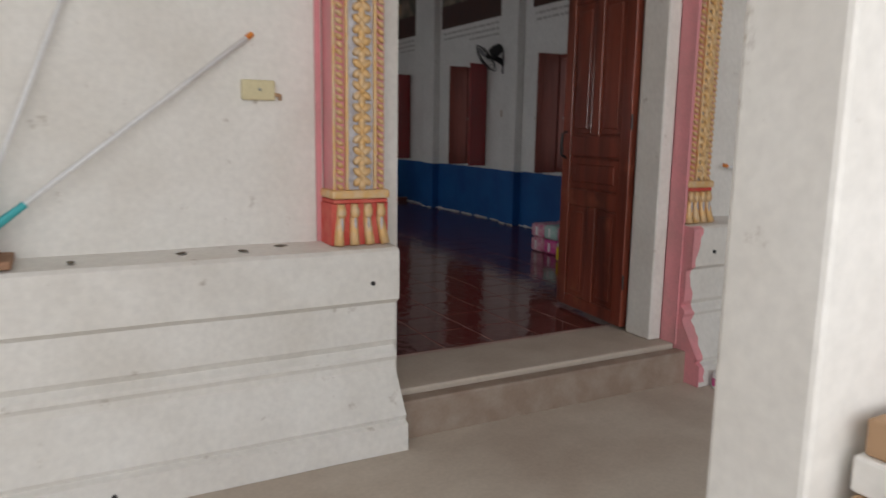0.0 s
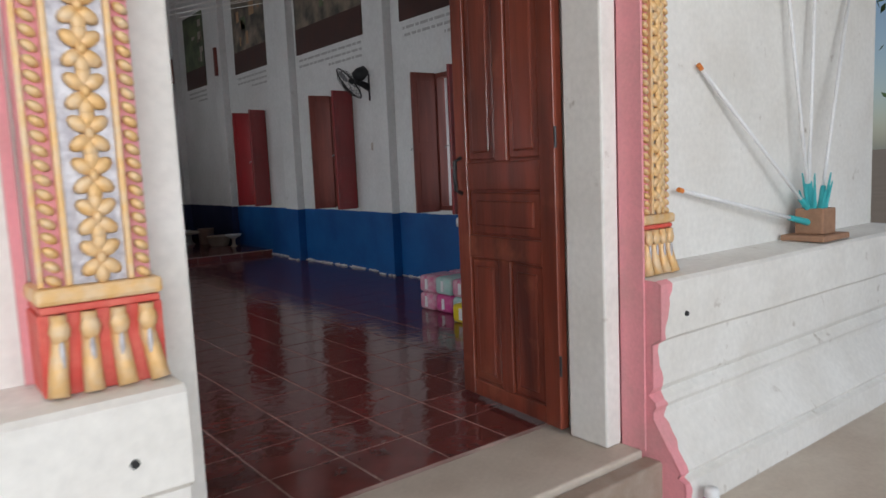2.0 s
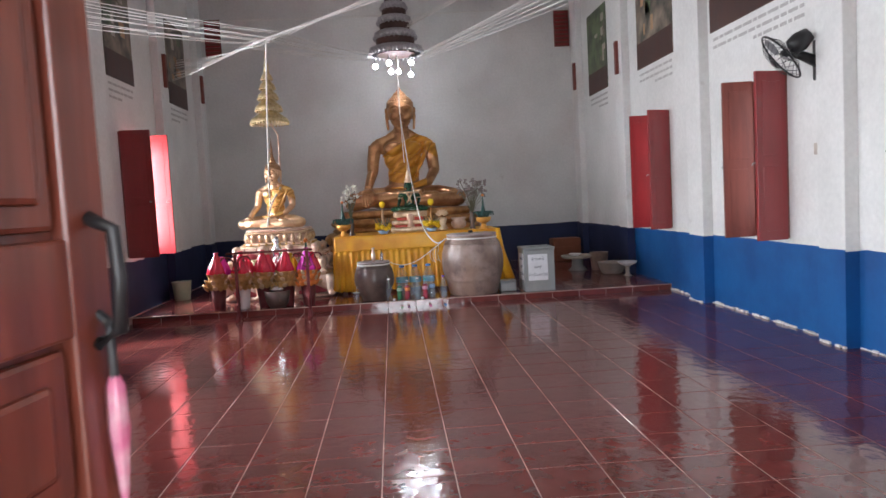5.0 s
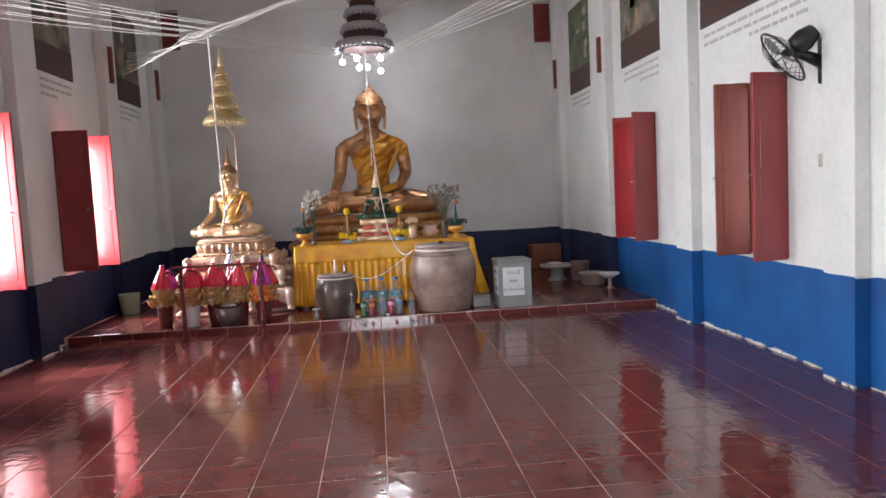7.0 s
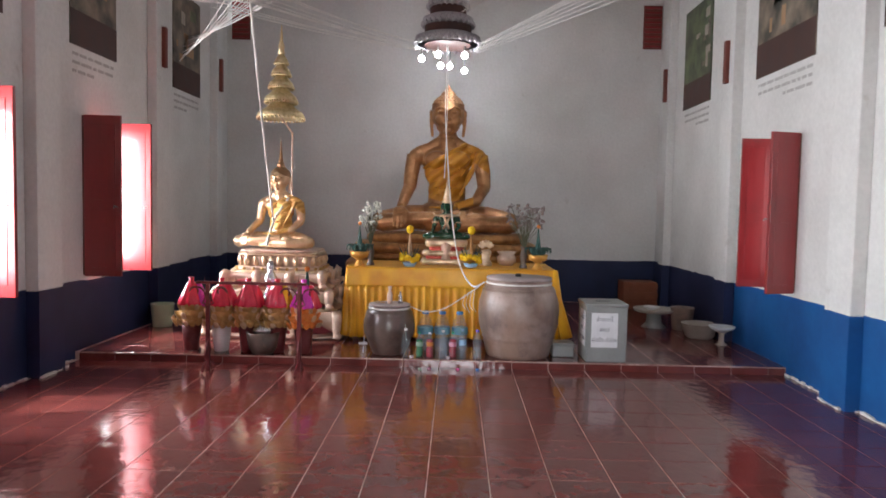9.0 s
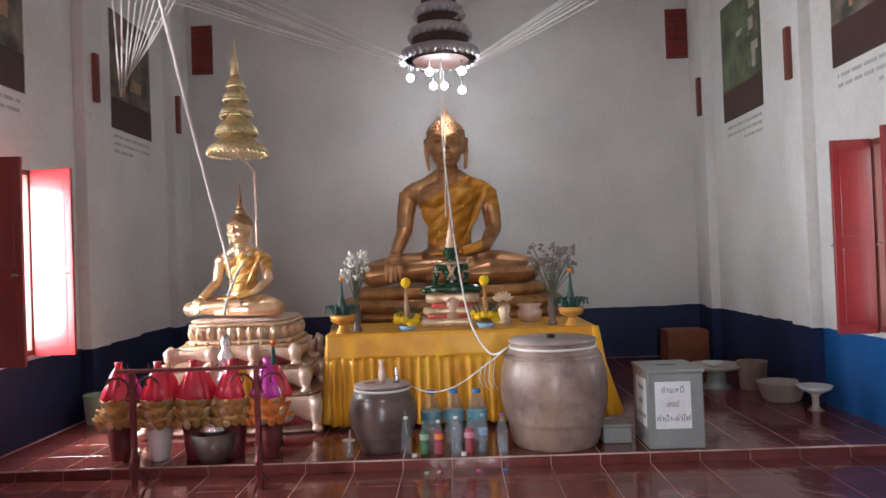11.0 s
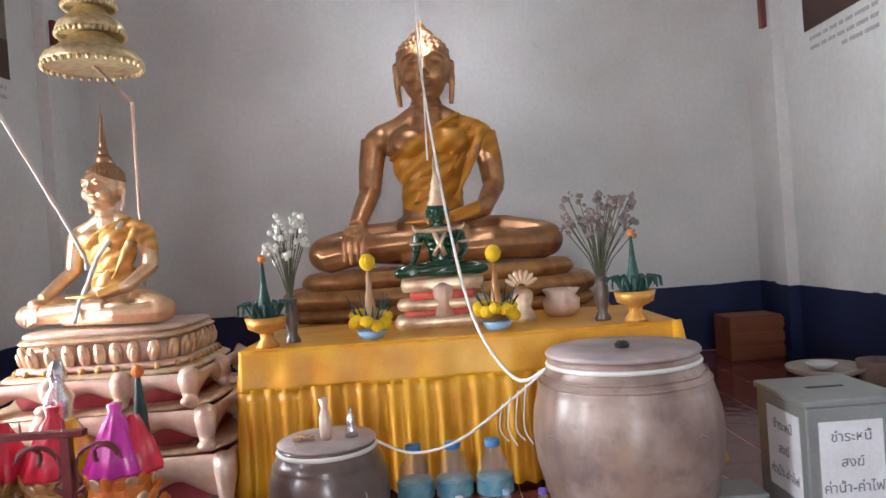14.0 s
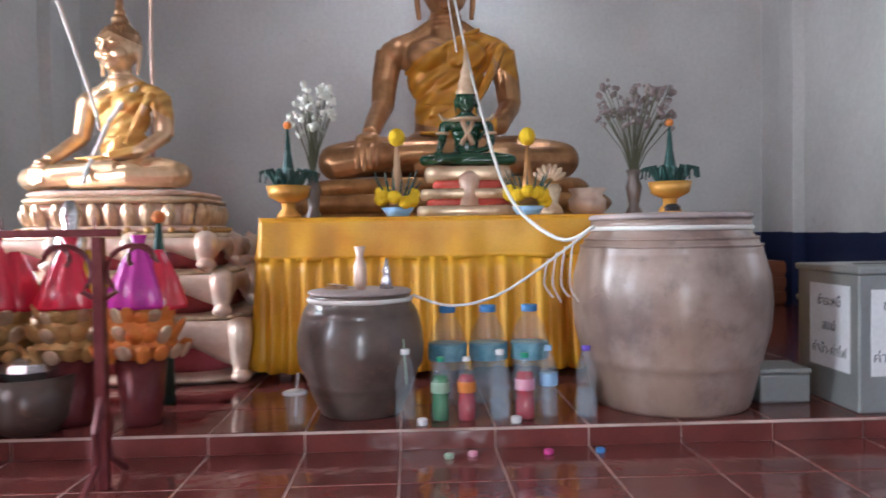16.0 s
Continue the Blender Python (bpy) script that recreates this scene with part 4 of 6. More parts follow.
def marigold_tray(x, y, s):
    t = thing("marigold_offering", (x, y, TZ), "pale blue bowl of yellow marigolds with a tall cone", "offering", "marigold offerings on the altar")
    part("bowl", lathe([(0.05, 0), (0.06, 0.005), (0.09, 0.05), (0.085, 0.05), (0.05, 0.02)], 24), M_BLUEPL, t, "pale blue plastic bowl", True)
    rg = random.Random(int(x * 100))
    for i in range(11):
        a = 2 * math.pi * i / 11
        r = 0.085 + 0.02 * rg.random()
        part("marigold", ball((r * math.cos(a), r * math.sin(a) * 0.8, 0.075 + 0.06 * rg.random()), (0.04, 0.04, 0.036), None, None, 10, 8), M_YELLOW, t)
    part("cone", lathe([(0.05, 0.06), (0.035, 0.15), (0.018, 0.27), (0.008, 0.40)], 12), M_FRAMEW if s else M_GOLD, t, "folded leaf cone", True)
    part("top_flower", ball((0, 0, 0.43), (0.045, 0.045, 0.05), None, None, 12, 9), M_YELLOW, t, "yellow flower ball")
    for i in range(16):
        a = 2 * math.pi * i / 16 + 0.2
        part("leaf_spike", tube([(0.06 * math.cos(a), 0.06 * math.sin(a), 0.10), (0.13 * math.cos(a), 0.13 * math.sin(a), 0.19 + 0.03 * (i % 3))], 0.008, 5, None, 0.002), M_LEAF, t)


marigold_tray(1.765, 14.53, 1)
marigold_tray(2.475, 14.53, 0)


def phan(x, y, ):
    t = thing("pedestal_tray", (x, y, TZ), "gold footed tray with a dark green folded-leaf cone", "offering", "footed trays on the altar")
    part("foot", lathe([(0.065, 0), (0.06, 0.02), (0.035, 0.05), (0.04, 0.08)], 24), M_PHAN, t, smooth=True)
    part("bowl", lathe([(0.04, 0.08), (0.10, 0.11), (0.115, 0.17), (0.105, 0.17), (0.05, 0.12)], 24, None, (0, 0, 0), 0.02, 12), M_PHAN, t, smooth=True)
    part("cone", lathe([(0.060, 0.16), (0.036, 0.24), (0.018, 0.34), (0.006, 0.48)], 14), M_LEAF, t, smooth=True)
    part("tip", ball((0, 0, 0.49), 0.022, None, None, 10, 8), M_RUFFLEO, t, "orange flower tip")
    for i in range(14):
        a = 2 * math.pi * i / 14
        c, s = math.cos(a), math.sin(a)
        part("leaf_scroll", tube([(0.06 * c, 0.06 * s, 0.17), (0.11 * c, 0.11 * s, 0.25), (0.145 * c, 0.145 * s, 0.24), (0.15 * c, 0.15 * s, 0.19)], 0.014, 6, None, 0.006), M_LEAF, t)


phan(1.19, 14.47)
phan(3.24, 14.47)


def vase_of_flowers(x, y, stem_h, m, spread, label, seed, n=34):
    v = thing("flower_vase", (x, y, TZ), label, "vase", "flower vases on the altar")
    part("vase", lathe([(0.045, 0), (0.048, 0.01), (0.028, 0.05), (0.034, 0.09), (0.045, 0.15), (0.03, 0.21), (0.042, 0.25), (0.036, 0.25)], 20), M_JARDARK, v, smooth=True)
    rg = random.Random(seed)
    for i in range(n):
        a, r = rg.uniform(0, 6.28), spread * math.sqrt(rg.random())
        z = stem_h * rg.uniform(0.66, 1.0)
        tip = (r * math.cos(a), r * math.sin(a) * 0.6, z)
        st = part("stem", tube([(0, 0, 0.2), (tip[0] * 0.35, tip[1] * 0.35, 0.2 + (z - 0.2) * 0.5), tip], 0.003, 4), M_STEM, v)
        fl = bmesh.new()
        for k in range(4):
            ball((tip[0] + rg.uniform(-0.025, 0.025), tip[1] + rg.uniform(-0.02, 0.02), tip[2] + rg.uniform(-0.025, 0.025)), rg.uniform(0.008, 0.019), fl, None, 7, 5)
        part("blossom", fl, m, v)


vase_of_flowers(1.30, 14.62, 0.72, M_PALEFL, 0.12, "dark vase of small white artificial flowers", 3)
vase_of_flowers(3.09, 14.62, 0.74, M_DRY, 0.22, "dark vase of dried grey flowers", 4, 46)
# small brass cup, pink glass stand and a water bottle beside the stand
g = thing("glass_ornament", (2.66, 14.86, TZ), "clear glass ornament with a pink flame top", "ornament")
part("foot", lathe([(0.08, 0), (0.08, 0.03), (0.05, 0.08), (0.07, 0.16), (0.05, 0.19)], 20), M_PALEGOLD, g, smooth=True)
for i in range(7):
    a = radians(-60 + 20 * i)
    part("petal", ball((0.07 * math.sin(a), 0, 0.2 + 0.07 * math.cos(a)), (0.02, 0.012, 0.045), None, Matrix.Rotation(a, 4, "Y"), 10, 8), M_PALEGOLD, g, smooth=True)
bowl = thing("incense_bowl", (2.92, 15.0, TZ), "brown carved incense bowl on the altar", "bowl")
part("body", lathe([(0.07, 0), (0.11, 0.04), (0.115, 0.1), (0.09, 0.13), (0.12, 0.17), (0.1, 0.17), (0.08, 0.12)], 22, None, (0, 0, 0), 0.03, 8), M_ROSEGOLD, bowl, smooth=True)

# ---- jars, bottles, box on the platform ----
def water_jar(x, y, r, h, m, label, lid_m, f=0.76):
    j = thing("water_jar", (x, y, ZP), label, "jar", "glazed jars before the altar")
    part("body", lathe([(f * r, 0), ((f + 0.02) * r, 0.01), ((f + 0.05) * r, 0.06 * h), ((0.5 * f + 0.49) * r, 0.20 * h), ((0.5 * f + 0.5) * r, 0.235 * h), ((0.5 * f + 0.53) * r, 0.25 * h), ((0.5 * f + 0.525) * r, 0.27 * h), (0.98 * r, 0.42 * h), (1.0 * r, 0.56 * h), (0.98 * r, 0.70 * h), (0.925 * r, 0.81 * h), (0.91 * r, 0.83 * h), (0.915 * r, 0.84 * h), (0.87 * r, 0.885 * h), (0.785 * r, 0.945 * h), (0.80 * r, 0.975 * h), (0.79 * r, 1.0 * h), (0.72 * r, 1.0 * h)], 48), m, j, smooth=True)
    part("lid", lathe([(0.81 * r, 1.003 * h), (0.82 * r, 1.015 * h), (0.80 * r, 1.03 * h), (0.5 * r, 1.038 * h), (0.1 * r, 1.04 * h)], 40), lid_m, j, "flat round grey lid", True)
    ring = tube(arc((0, 0, 0.955 * h), 0.80 * r, 0, 360, 40, "xy"), 0.011, 6)
    part("cotton_cord", ring, M_STRING, j, "white cotton cord tied round the rim", True)
    return j


M_LID = mat("dusty_grey_lid", (0.30, 0.25, 0.24), 0.5, second=(0.58, 0.46, 0.44), scale=5, amount=0.8)
bigjar = water_jar(2.968, 13.75, 0.422, 0.795, M_JAR, "large brown glazed water jar with raised dragon relief", M_LID)
relief = bmesh.new()
rg = random.Random(8)
for turn0 in (-160, -70, 20, 110):
    body = []
    for i in range(15):
        a = radians(turn0 + 75 * i / 14)
        body.append((0.4145 * math.cos(a), 0.4145 * math.sin(a), 0.45 + 0.045 * math.sin(i * 0.85)))
    tube(body, 0.007, 6, relief, 0.004)
    for i in range(1, 14, 2):
        x, y, zz = body[i]
        tube([(x, y, zz), (x, y, zz + 0.035)], 0.005, 5, relief, 0.003)
        tube([(x, y, zz), (x, y, zz - 0.03)], 0.005, 5, relief, 0.003)
for zz in (0.685, 0.715):
    tube(arc((0, 0, zz), 0.422 * (0.90 if zz < 0.7 else 0.86), 0, 360, 40, "xy"), 0.007, 5, relief)
part("dragon_relief", relief, M_JAR, bigjar, "raised scaly relief band", True)
part("lid_knob", lathe([(0.03, 0), (0.035, 0.015), (0.02, 0.03)], 12, None, (-0.02, -0.1, 0.832)), M_BLACK, bigjar)
smalljar = water_jar(1.615, 13.70, 0.268, 0.50, M_JARDARK, "smaller dark brown glazed water jar with a lid", M_LID, 0.64)
vz = ZP + 0.52
v = thing("bud_vase", (1.62, 13.66, vz), "slim pale ceramic bud vase on the jar lid", "vase")
part("body", lathe([(0.022, 0), (0.028, 0.04), (0.026, 0.1), (0.014, 0.14), (0.024, 0.18), (0.02, 0.18)], 16), M_ROSEGOLD, v, smooth=True)
link("figurine", lathe([(0.03, 0), (0.025, 0.03), (0.018, 0.06), (0.022, 0.075), (0.012, 0.095), (0.004, 0.13)], 14, None, (1.73, 13.68, vz)), M_SILVER, label="tiny silver and white figurine on the jar lid", category="figurine", smooth=True)
sticks = thing("incense_sticks", (1.52, 13.66, vz), "small heap of used incense sticks on the lid", "incense")
for i in range(9):
    a = i * 0.7
    part("stick", tube([(0.05 * math.cos(a), 0.05 * math.sin(a), 0.004 + 0.002 * i), (-0.05 * math.cos(a), -0.05 * math.sin(a), 0.006 + 0.002 * i)], 0.003, 5), M_FRAMEW, sticks)


def bottle(x, y, r, h, liquid, fill, label, cap, band=None, group="plastic bottles before the altar"):
    t = thing("plastic_bottle", (x, y, ZP), label, "bottle", group)
    prof = [(0.85 * r, 0), (r, 0.02 * h), (r, 0.28 * h), (0.92 * r, 0.33 * h), (0.92 * r, 0.40 * h), (r, 0.45 * h), (r, 0.62 * h), (0.75 * r, 0.78 * h), (0.38 * r, 0.90 * h), (0.38 * r, 0.94 * h)]
    part("body", lathe(prof, 18), M_CLEAR, t, smooth=True)
    if fill:
        inner = [(0.83 * r, 0.008 * h), (0.95 * r, 0.03 * h), (0.95 * r, 0.28 * h), (0.87 * r, 0.33 * h), (0.87 * r, 0.40 * h), (0.95 * r, 0.45 * h), (0.95 * r, 0.62 * h), (0.70 * r, 0.78 * h)]
        keep = [p for p in inner if p[1] < fill * h] + [(0.9 * r if fill < 0.6 else 0.7 * r, fill * h)]
        part("liquid", lathe(keep, 18), liquid, t, smooth=True)
    if band:
        part("label", lathe([(r * 1.012, 0.45 * h), (r * 1.015, 0.455 * h), (r * 1.015, 0.61 * h), (r * 1.012, 0.615 * h)], 18), band, t, "wrapped paper label", True)
    part("cap", lathe([(0.42 * r, 0.93 * h), (0.43 * r, 0.94 * h), (0.43 * r, 0.995 * h), (0.38 * r, h)], 14), cap, t, smooth=True)
    return t


M_JUGBAND = mat("faded_teal_label", (0.10, 0.27, 0.36), 0.4, second=(0.25, 0.45, 0.5), scale=18, amount=0.9)
M_PURPLE = mat("violet_cap", (0.16, 0.08, 0.5), 0.4)
M_GREENCAP = mat("green_cap", (0.02, 0.35, 0.2), 0.4)
bottle(1.805, 13.50, 0.042, 0.29, M_WATER, 0.0, "empty clear plastic bottle with a straw", M_WHITEPL)
part("straw", tube([(1.81, 13.50, ZP + 0.15), (1.80, 13.49, ZP + 0.33)], 0.003, 6), M_GREENPL, bpy.data.objects["plastic_bottle"]).matrix_parent_inverse = bpy.data.objects["plastic_bottle"].matrix_basis.inverted()
bottle(1.945, 13.50, 0.037, 0.255, M_SODAG, 0.72, "bottle of green soda", M_GREENCAP, M_GREENPL)
bottle(2.05, 13.50, 0.037, 0.255, M_SODAR, 0.72, "bottle of red soda with an orange label", M_WHITEPL, M_RUFFLEO)
bottle(2.185, 13.50, 0.042, 0.28, M_WATER, 0.5, "half-full clear water bottle", M_WHITEPL)
bottle(2.285, 13.50, 0.040, 0.265, M_SODAR, 0.72, "bottle of crimson soda with a pink label", M_GREENCAP, M_PACKP)
bottle(2.385, 13.52, 0.037, 0.29, M_WATER, 0.6, "clear water bottle with a blue label", M_BLUEPL, M_BLUEPL)
bottle(2.535, 13.50, 0.042, 0.29, M_WATER, 0.4, "half-full clear water bottle with a violet cap", M_PURPLE)
for x in (1.99, 2.17, 2.355):
    bottle(x, 13.80, 0.085, 0.43, M_WATER, 0.45, "large clear water jug with a blue label", M_BLUELABEL, M_JUGBAND, "large water jugs before the altar")
for x, y, m in ((1.965, 13.27, M_GREENPL), (2.055, 13.29, M_PACKP), (2.34, 13.29, M_PACKM), (2.535, 13.29, M_BLUELABEL)):
    link("bottle_cap", lathe([(0.017, 0.001), (0.018, 0.004), (0.018, 0.014), (0.015, 0.017)], 14, None, (x, y, 0)), m, label="small coloured bottle cap on the tiles", category="bottle cap", group="bottle caps on the floor")
for x, y in ((1.87, 13.44), (2.24, 13.44)):
    link("bottle_cap", lathe([(0.02, 0.001), (0.021, 0.004), (0.021, 0.022), (0.018, 0.025)], 14, None, (x, y, ZP)), M_WHITEPL, label="white bottle cap on the platform edge", category="bottle cap", group="bottle caps on the floor")
cup = thing("plastic_cup", (1.372, 13.47, ZP), "clear plastic cup with a straw beside the jar", "cup")
part("body", lathe([(0.032, 0), (0.034, 0.004), (0.045, 0.125), (0.047, 0.13), (0.042, 0.13), (0.03, 0.01)], 20), M_CLEAR, cup, smooth=True)
part("lid", lathe([(0.048, 0.128), (0.049, 0.135), (0.04, 0.14)], 20), M_WHITEPL, cup, smooth=True)
part("straw", tube([(0, 0, 0.04), (0.012, 0, 0.21)], 0.004, 6), M_WHITEPL, cup)

dbox = thing("donation_box", (3.83, 13.66, ZP), "grey steel donation box with printed notices", "donation box")
part("body", box(-0.205, 0.205, -0.225, 0.225, 0.0, 0.56, 0.008), M_STEEL, dbox)
part("top_rim", box(-0.215, 0.215, -0.235, 0.235, 0.561, 0.592, 0.008), M_STEEL, dbox)
part("slot", box(-0.08, 0.08, -0.012, 0.012, 0.591, 0.595), M_BLACK, dbox, "dark coin slot")
for a in (-0.2, 0.185):
    part("edge_strip", box(a, a + 0.015, -0.232, -0.225, 0.02, 0.55), M_STEEL, dbox)
n1 = part("notice", box(-0.155, 0.11, -0.229, -0.2255, 0.15, 0.50), M_PAPER, dbox, "white printed paper notice")
n2 = part("notice", box(-0.2085, -0.2055, -0.17, 0.12, 0.15, 0.51), M_PAPER, dbox, "white printed paper notice")


def lettering(words, size, parent, m):
    """A printed line of words as a thin mesh, centred on its own origin."""
    cu = bpy.data.curves.new("words", "FONT")
    cu.body, cu.size, cu.align_x, cu.align_y = words, size, "CENTER", "CENTER"
    cu.extrude = 0.0006
    tmp = bpy.data.objects.new("words", cu)
    me = bpy.data.meshes.new_from_object(tmp)
    bpy.data.objects.remove(tmp)
    me.materials.clear()
    me.materials.append(M_INK)
    ob = new("print_line", me)
    ob.parent = parent
    ob.matrix_basis = m
    return ob


for z, words in ((0.435, "ชำระหนี้"), (0.33, "สงฆ์"), (0.225, "ค่าน้ำ-ค่าไฟ")):
    lettering(words, 0.058, n1, pose(-0.0225, -0.2298, z, 90))
    lettering(words, 0.058, n2, pose(-0.2092, -0.025, z, 90, 0, -90))

low = thing("low_box", (3.43, 13.72, ZP), "low pale grey plastic box beside the jar", "box")
part("body", box(-0.11, 0.11, -0.09, 0.11, 0.0, 0.125, 0.012), M_STEEL, low)
part("lid", box(-0.115, 0.115, -0.095, 0.115, 0.126, 0.15, 0.01), M_STEEL, low, "grey lid")

# basins, dishes, crate and a bin in the corners of the platform
b1 = thing("wash_basin", (5.30, 15.0, ZP), "cream enamel basin on the tiles by the wall", "basin", rz=10)
part("body", lathe([(0.14, 0), (0.17, 0.02), (0.215, 0.17), (0.225, 0.18), (0.205, 0.175), (0.15, 0.03)], 28), M_CREAMMET, b1, smooth=True)
b2 = thing("footed_dish", (5.40, 14.55, ZP), "pale footed offering dish", "dish")
part("foot", lathe([(0.07, 0), (0.03, 0.03), (0.03, 0.12), (0.05, 0.15)], 18), M_CREAMMET, b2, smooth=True)
part("dish", lathe([(0.05, 0.15), (0.13, 0.19), (0.15, 0.22), (0.13, 0.215), (0.04, 0.17)], 26), M_WHITEPL, b2, smooth=True)
b3 = thing("low_tray_table", (4.95, 15.75, ZP), "low round tray table with pale dishes", "tray table")
part("tray", lathe([(0.22, 0.2), (0.26, 0.22), (0.27, 0.25), (0.25, 0.24), (0.2, 0.22)], 28), M_CREAMMET, b3, smooth=True)
part("foot", lathe([(0.16, 0), (0.1, 0.06), (0.09, 0.2)], 20), M_STEEL, b3, smooth=True)
part("dish", lathe([(0.05, 0.24), (0.11, 0.28), (0.1, 0.285)], 20, None, (-0.05, -0.05, 0)), M_WHITEPL, b3, smooth=True)
b4 = thing("metal_bucket", (5.28, 15.62, ZP), "brown metal bucket behind the basin", "bucket")
part("body", lathe([(0.12, 0), (0.125, 0.01), (0.15, 0.28), (0.155, 0.29), (0.14, 0.28), (0.11, 0.03)], 24), M_JAR, b4, smooth=True)
crate = thing("wooden_crate", (5.20, 17.62, ZP), "orange-brown wooden crate against the end wall", "crate")
part("body", box(-0.26, 0.26, -0.2, 0.2, 0.0, 0.43, 0.01), M_ORANGEBOX, crate)
for z in (0.08, 0.22, 0.36):
    part("slat", box(-0.265, 0.265, -0.215, -0.2015, z - 0.05, z + 0.05, 0.004), M_ORANGEBOX, crate)
bin_ = thing("plastic_bin", (-1.32, 15.0, ZP), "small grey-green plastic bin by the wall", "bin")
part("body", lathe([(0.11, 0), (0.115, 0.01), (0.14, 0.27), (0.145, 0.28), (0.13, 0.275), (0.1, 0.02)], 22), M_GREENPL, bin_, smooth=True)

# ---- iron candle rail and the row of wrapped offerings behind it ----
rail = thing("candle_rail", (0.35, 13.05, 0.0), "maroon wrought-iron candle rail with scroll feet", "candle rail")
part("top_bar", box(-0.53, 0.53, -0.02, 0.02, 0.835, 0.86, 0.004), M_MAROON, rail)
for x in (-0.42, 0.46):
    part("post", box(x - 0.018, x + 0.018, -0.018, 0.018, 0.0, 0.834, 0.003), M_MAROON, rail)
    for s in (-1, 1):
        part("scroll", tube([(x, 0, 0.62)] + arc((x + s * 0.11, 0, 0.72), 0.085, 230 if s > 0 else -50, 20 if s > 0 else 160, 12) + arc((x + s * 0.135, 0, 0.765), 0.04, 0 if s > 0 else 180, 220 if s > 0 else -40, 8), 0.009, 6), M_MAROON, rail)
        part("foot", tube([(x, 0, 0.32), (x, s * 0.06, 0.20), (x, s * 0.05, 0.09), (x, s * 0.15, 0.03), (x, s * 0.17, 0.012)], 0.014, 6), M_MAROON, rail)
for i in range(7):
    part("spike", tube([(-0.45 + 0.15 * i, 0, 0.86), (-0.45 + 0.15 * i, 0, 0.90)], 0.005, 5, None, 0.002), M_MAROON, rail)


def wrapped_offering(x, y, z0, m1, m2, ruffle, s, label):
    t = thing("wrapped_offering", (x, y, ZP), label, "offering", "wrapped offerings behind the rail")
    part("pot", lathe([(0.07, 0), (0.075, 0.01), (0.10, z0), (0.09, z0)], 20), M_WHITEPL if s % 2 and s < 3 else M_MAROON, t, "plastic pot", True)
    rg = random.Random(s)
    for k in range(3):
        z, r = z0 + 0.03 + 0.07 * k, 0.175 - 0.028 * k
        for i in range(16):
            a = 2 * math.pi * (i + 0.5 * k) / 16
            c, q = math.cos(a), math.sin(a)
            part("ruffle_petal", ball((r * c, r * q, z + rg.uniform(-0.012, 0.012)), (0.014, 0.032, 0.034 + 0.016 * rg.random()), None, Matrix.Rotation(a, 4, "Z") @ Matrix.Rotation(0.5, 4, "Y"), 8, 6), ruffle if (k + i) % 3 else M_PALEGOLD, t)
    part("core", lathe([(0.10, z0), (0.14, z0 + 0.05), (0.11, z0 + 0.22)], 18), ruffle, t)
    part("cellophane_cone", lathe([(0.125, z0 + 0.20), (0.135, z0 + 0.215), (0.10, z0 + 0.30), (0.055, z0 + 0.40), (0.022, z0 + 0.455), (0.03, z0 + 0.49)], 36, None, (0, 0, 0), 0.09, 9), m1, t, "shiny cellophane cone", True)
    part("cellophane_fold", lathe([(0.10, z0 + 0.19), (0.105, z0 + 0.21), (0.07, z0 + 0.32), (0.02, z0 + 0.43)], 24, None, (0.065, 0.03, 0), 0.12, 7), m2, t, "second cellophane fold", True)


for i, (x, y, m1, m2, ru, z0, lab) in enumerate(((-0.44, 13.62, M_CELLR, M_CELLP, M_RUFFLE, 0.27, "pot offering wrapped in red and magenta cellophane"), (-0.12, 13.60, M_CELLR, M_CELLR, M_RUFFLE, 0.27, "pot offering wrapped in red cellophane"),
                                             (0.16, 13.60, M_CELLR, M_CELLR, M_RUFFLE, 0.27, "pot offering wrapped in red cellophane with gold ruffles"), (0.46, 13.60, M_CELLR, M_CELLO, M_RUFFLE, 0.27, "pot offering wrapped in red and orange cellophane"),
                                             (0.74, 13.58, M_CELLP, M_CELLR, M_RUFFLEO, 0.27, "pot offering wrapped in magenta cellophane with orange ruffles"))):
    wrapped_offering(x, y, z0, m1, m2, ru, i, lab)
foil = thing("foil_bowl", (0.34, 13.50, ZP), "dark bowl of crumpled silver foil", "bowl")
part("bowl", lathe([(0.10, 0), (0.14, 0.06), (0.17, 0.22), (0.15, 0.22), (0.1, 0.03)], 22), M_JARDARK, foil, smooth=True)
part("foil", ball((0, 0, 0.24), (0.11, 0.1, 0.06), None, None, 9, 6), M_SILVER, foil, "crumpled silver foil")
tiny = thing("bud_holder", (0.70, 13.92, ZP), "thin dark leaf cone with an orange flower", "offering")
part("cone", lathe([(0.06, 0), (0.05, 0.4), (0.03, 0.66), (0.01, 0.82)], 12), M_LEAF, tiny, smooth=True)
part("flower", ball((0, 0, 0.84), 0.03, None, None, 10, 8), M_RUFFLEO, tiny)
link("silver_figurine", lathe([(0.07, 0.0), (0.06, 0.4), (0.085, 0.55), (0.05, 0.62), (0.06, 0.68), (0.07, 0.74), (0.03, 0.80), (0.045, 0.85), (0.02, 0.92)], 14, None, (0.30, 13.95, ZP)), M_SILVER, label="small silver-black figurine on a slim stand", category="figurine", smooth=True)

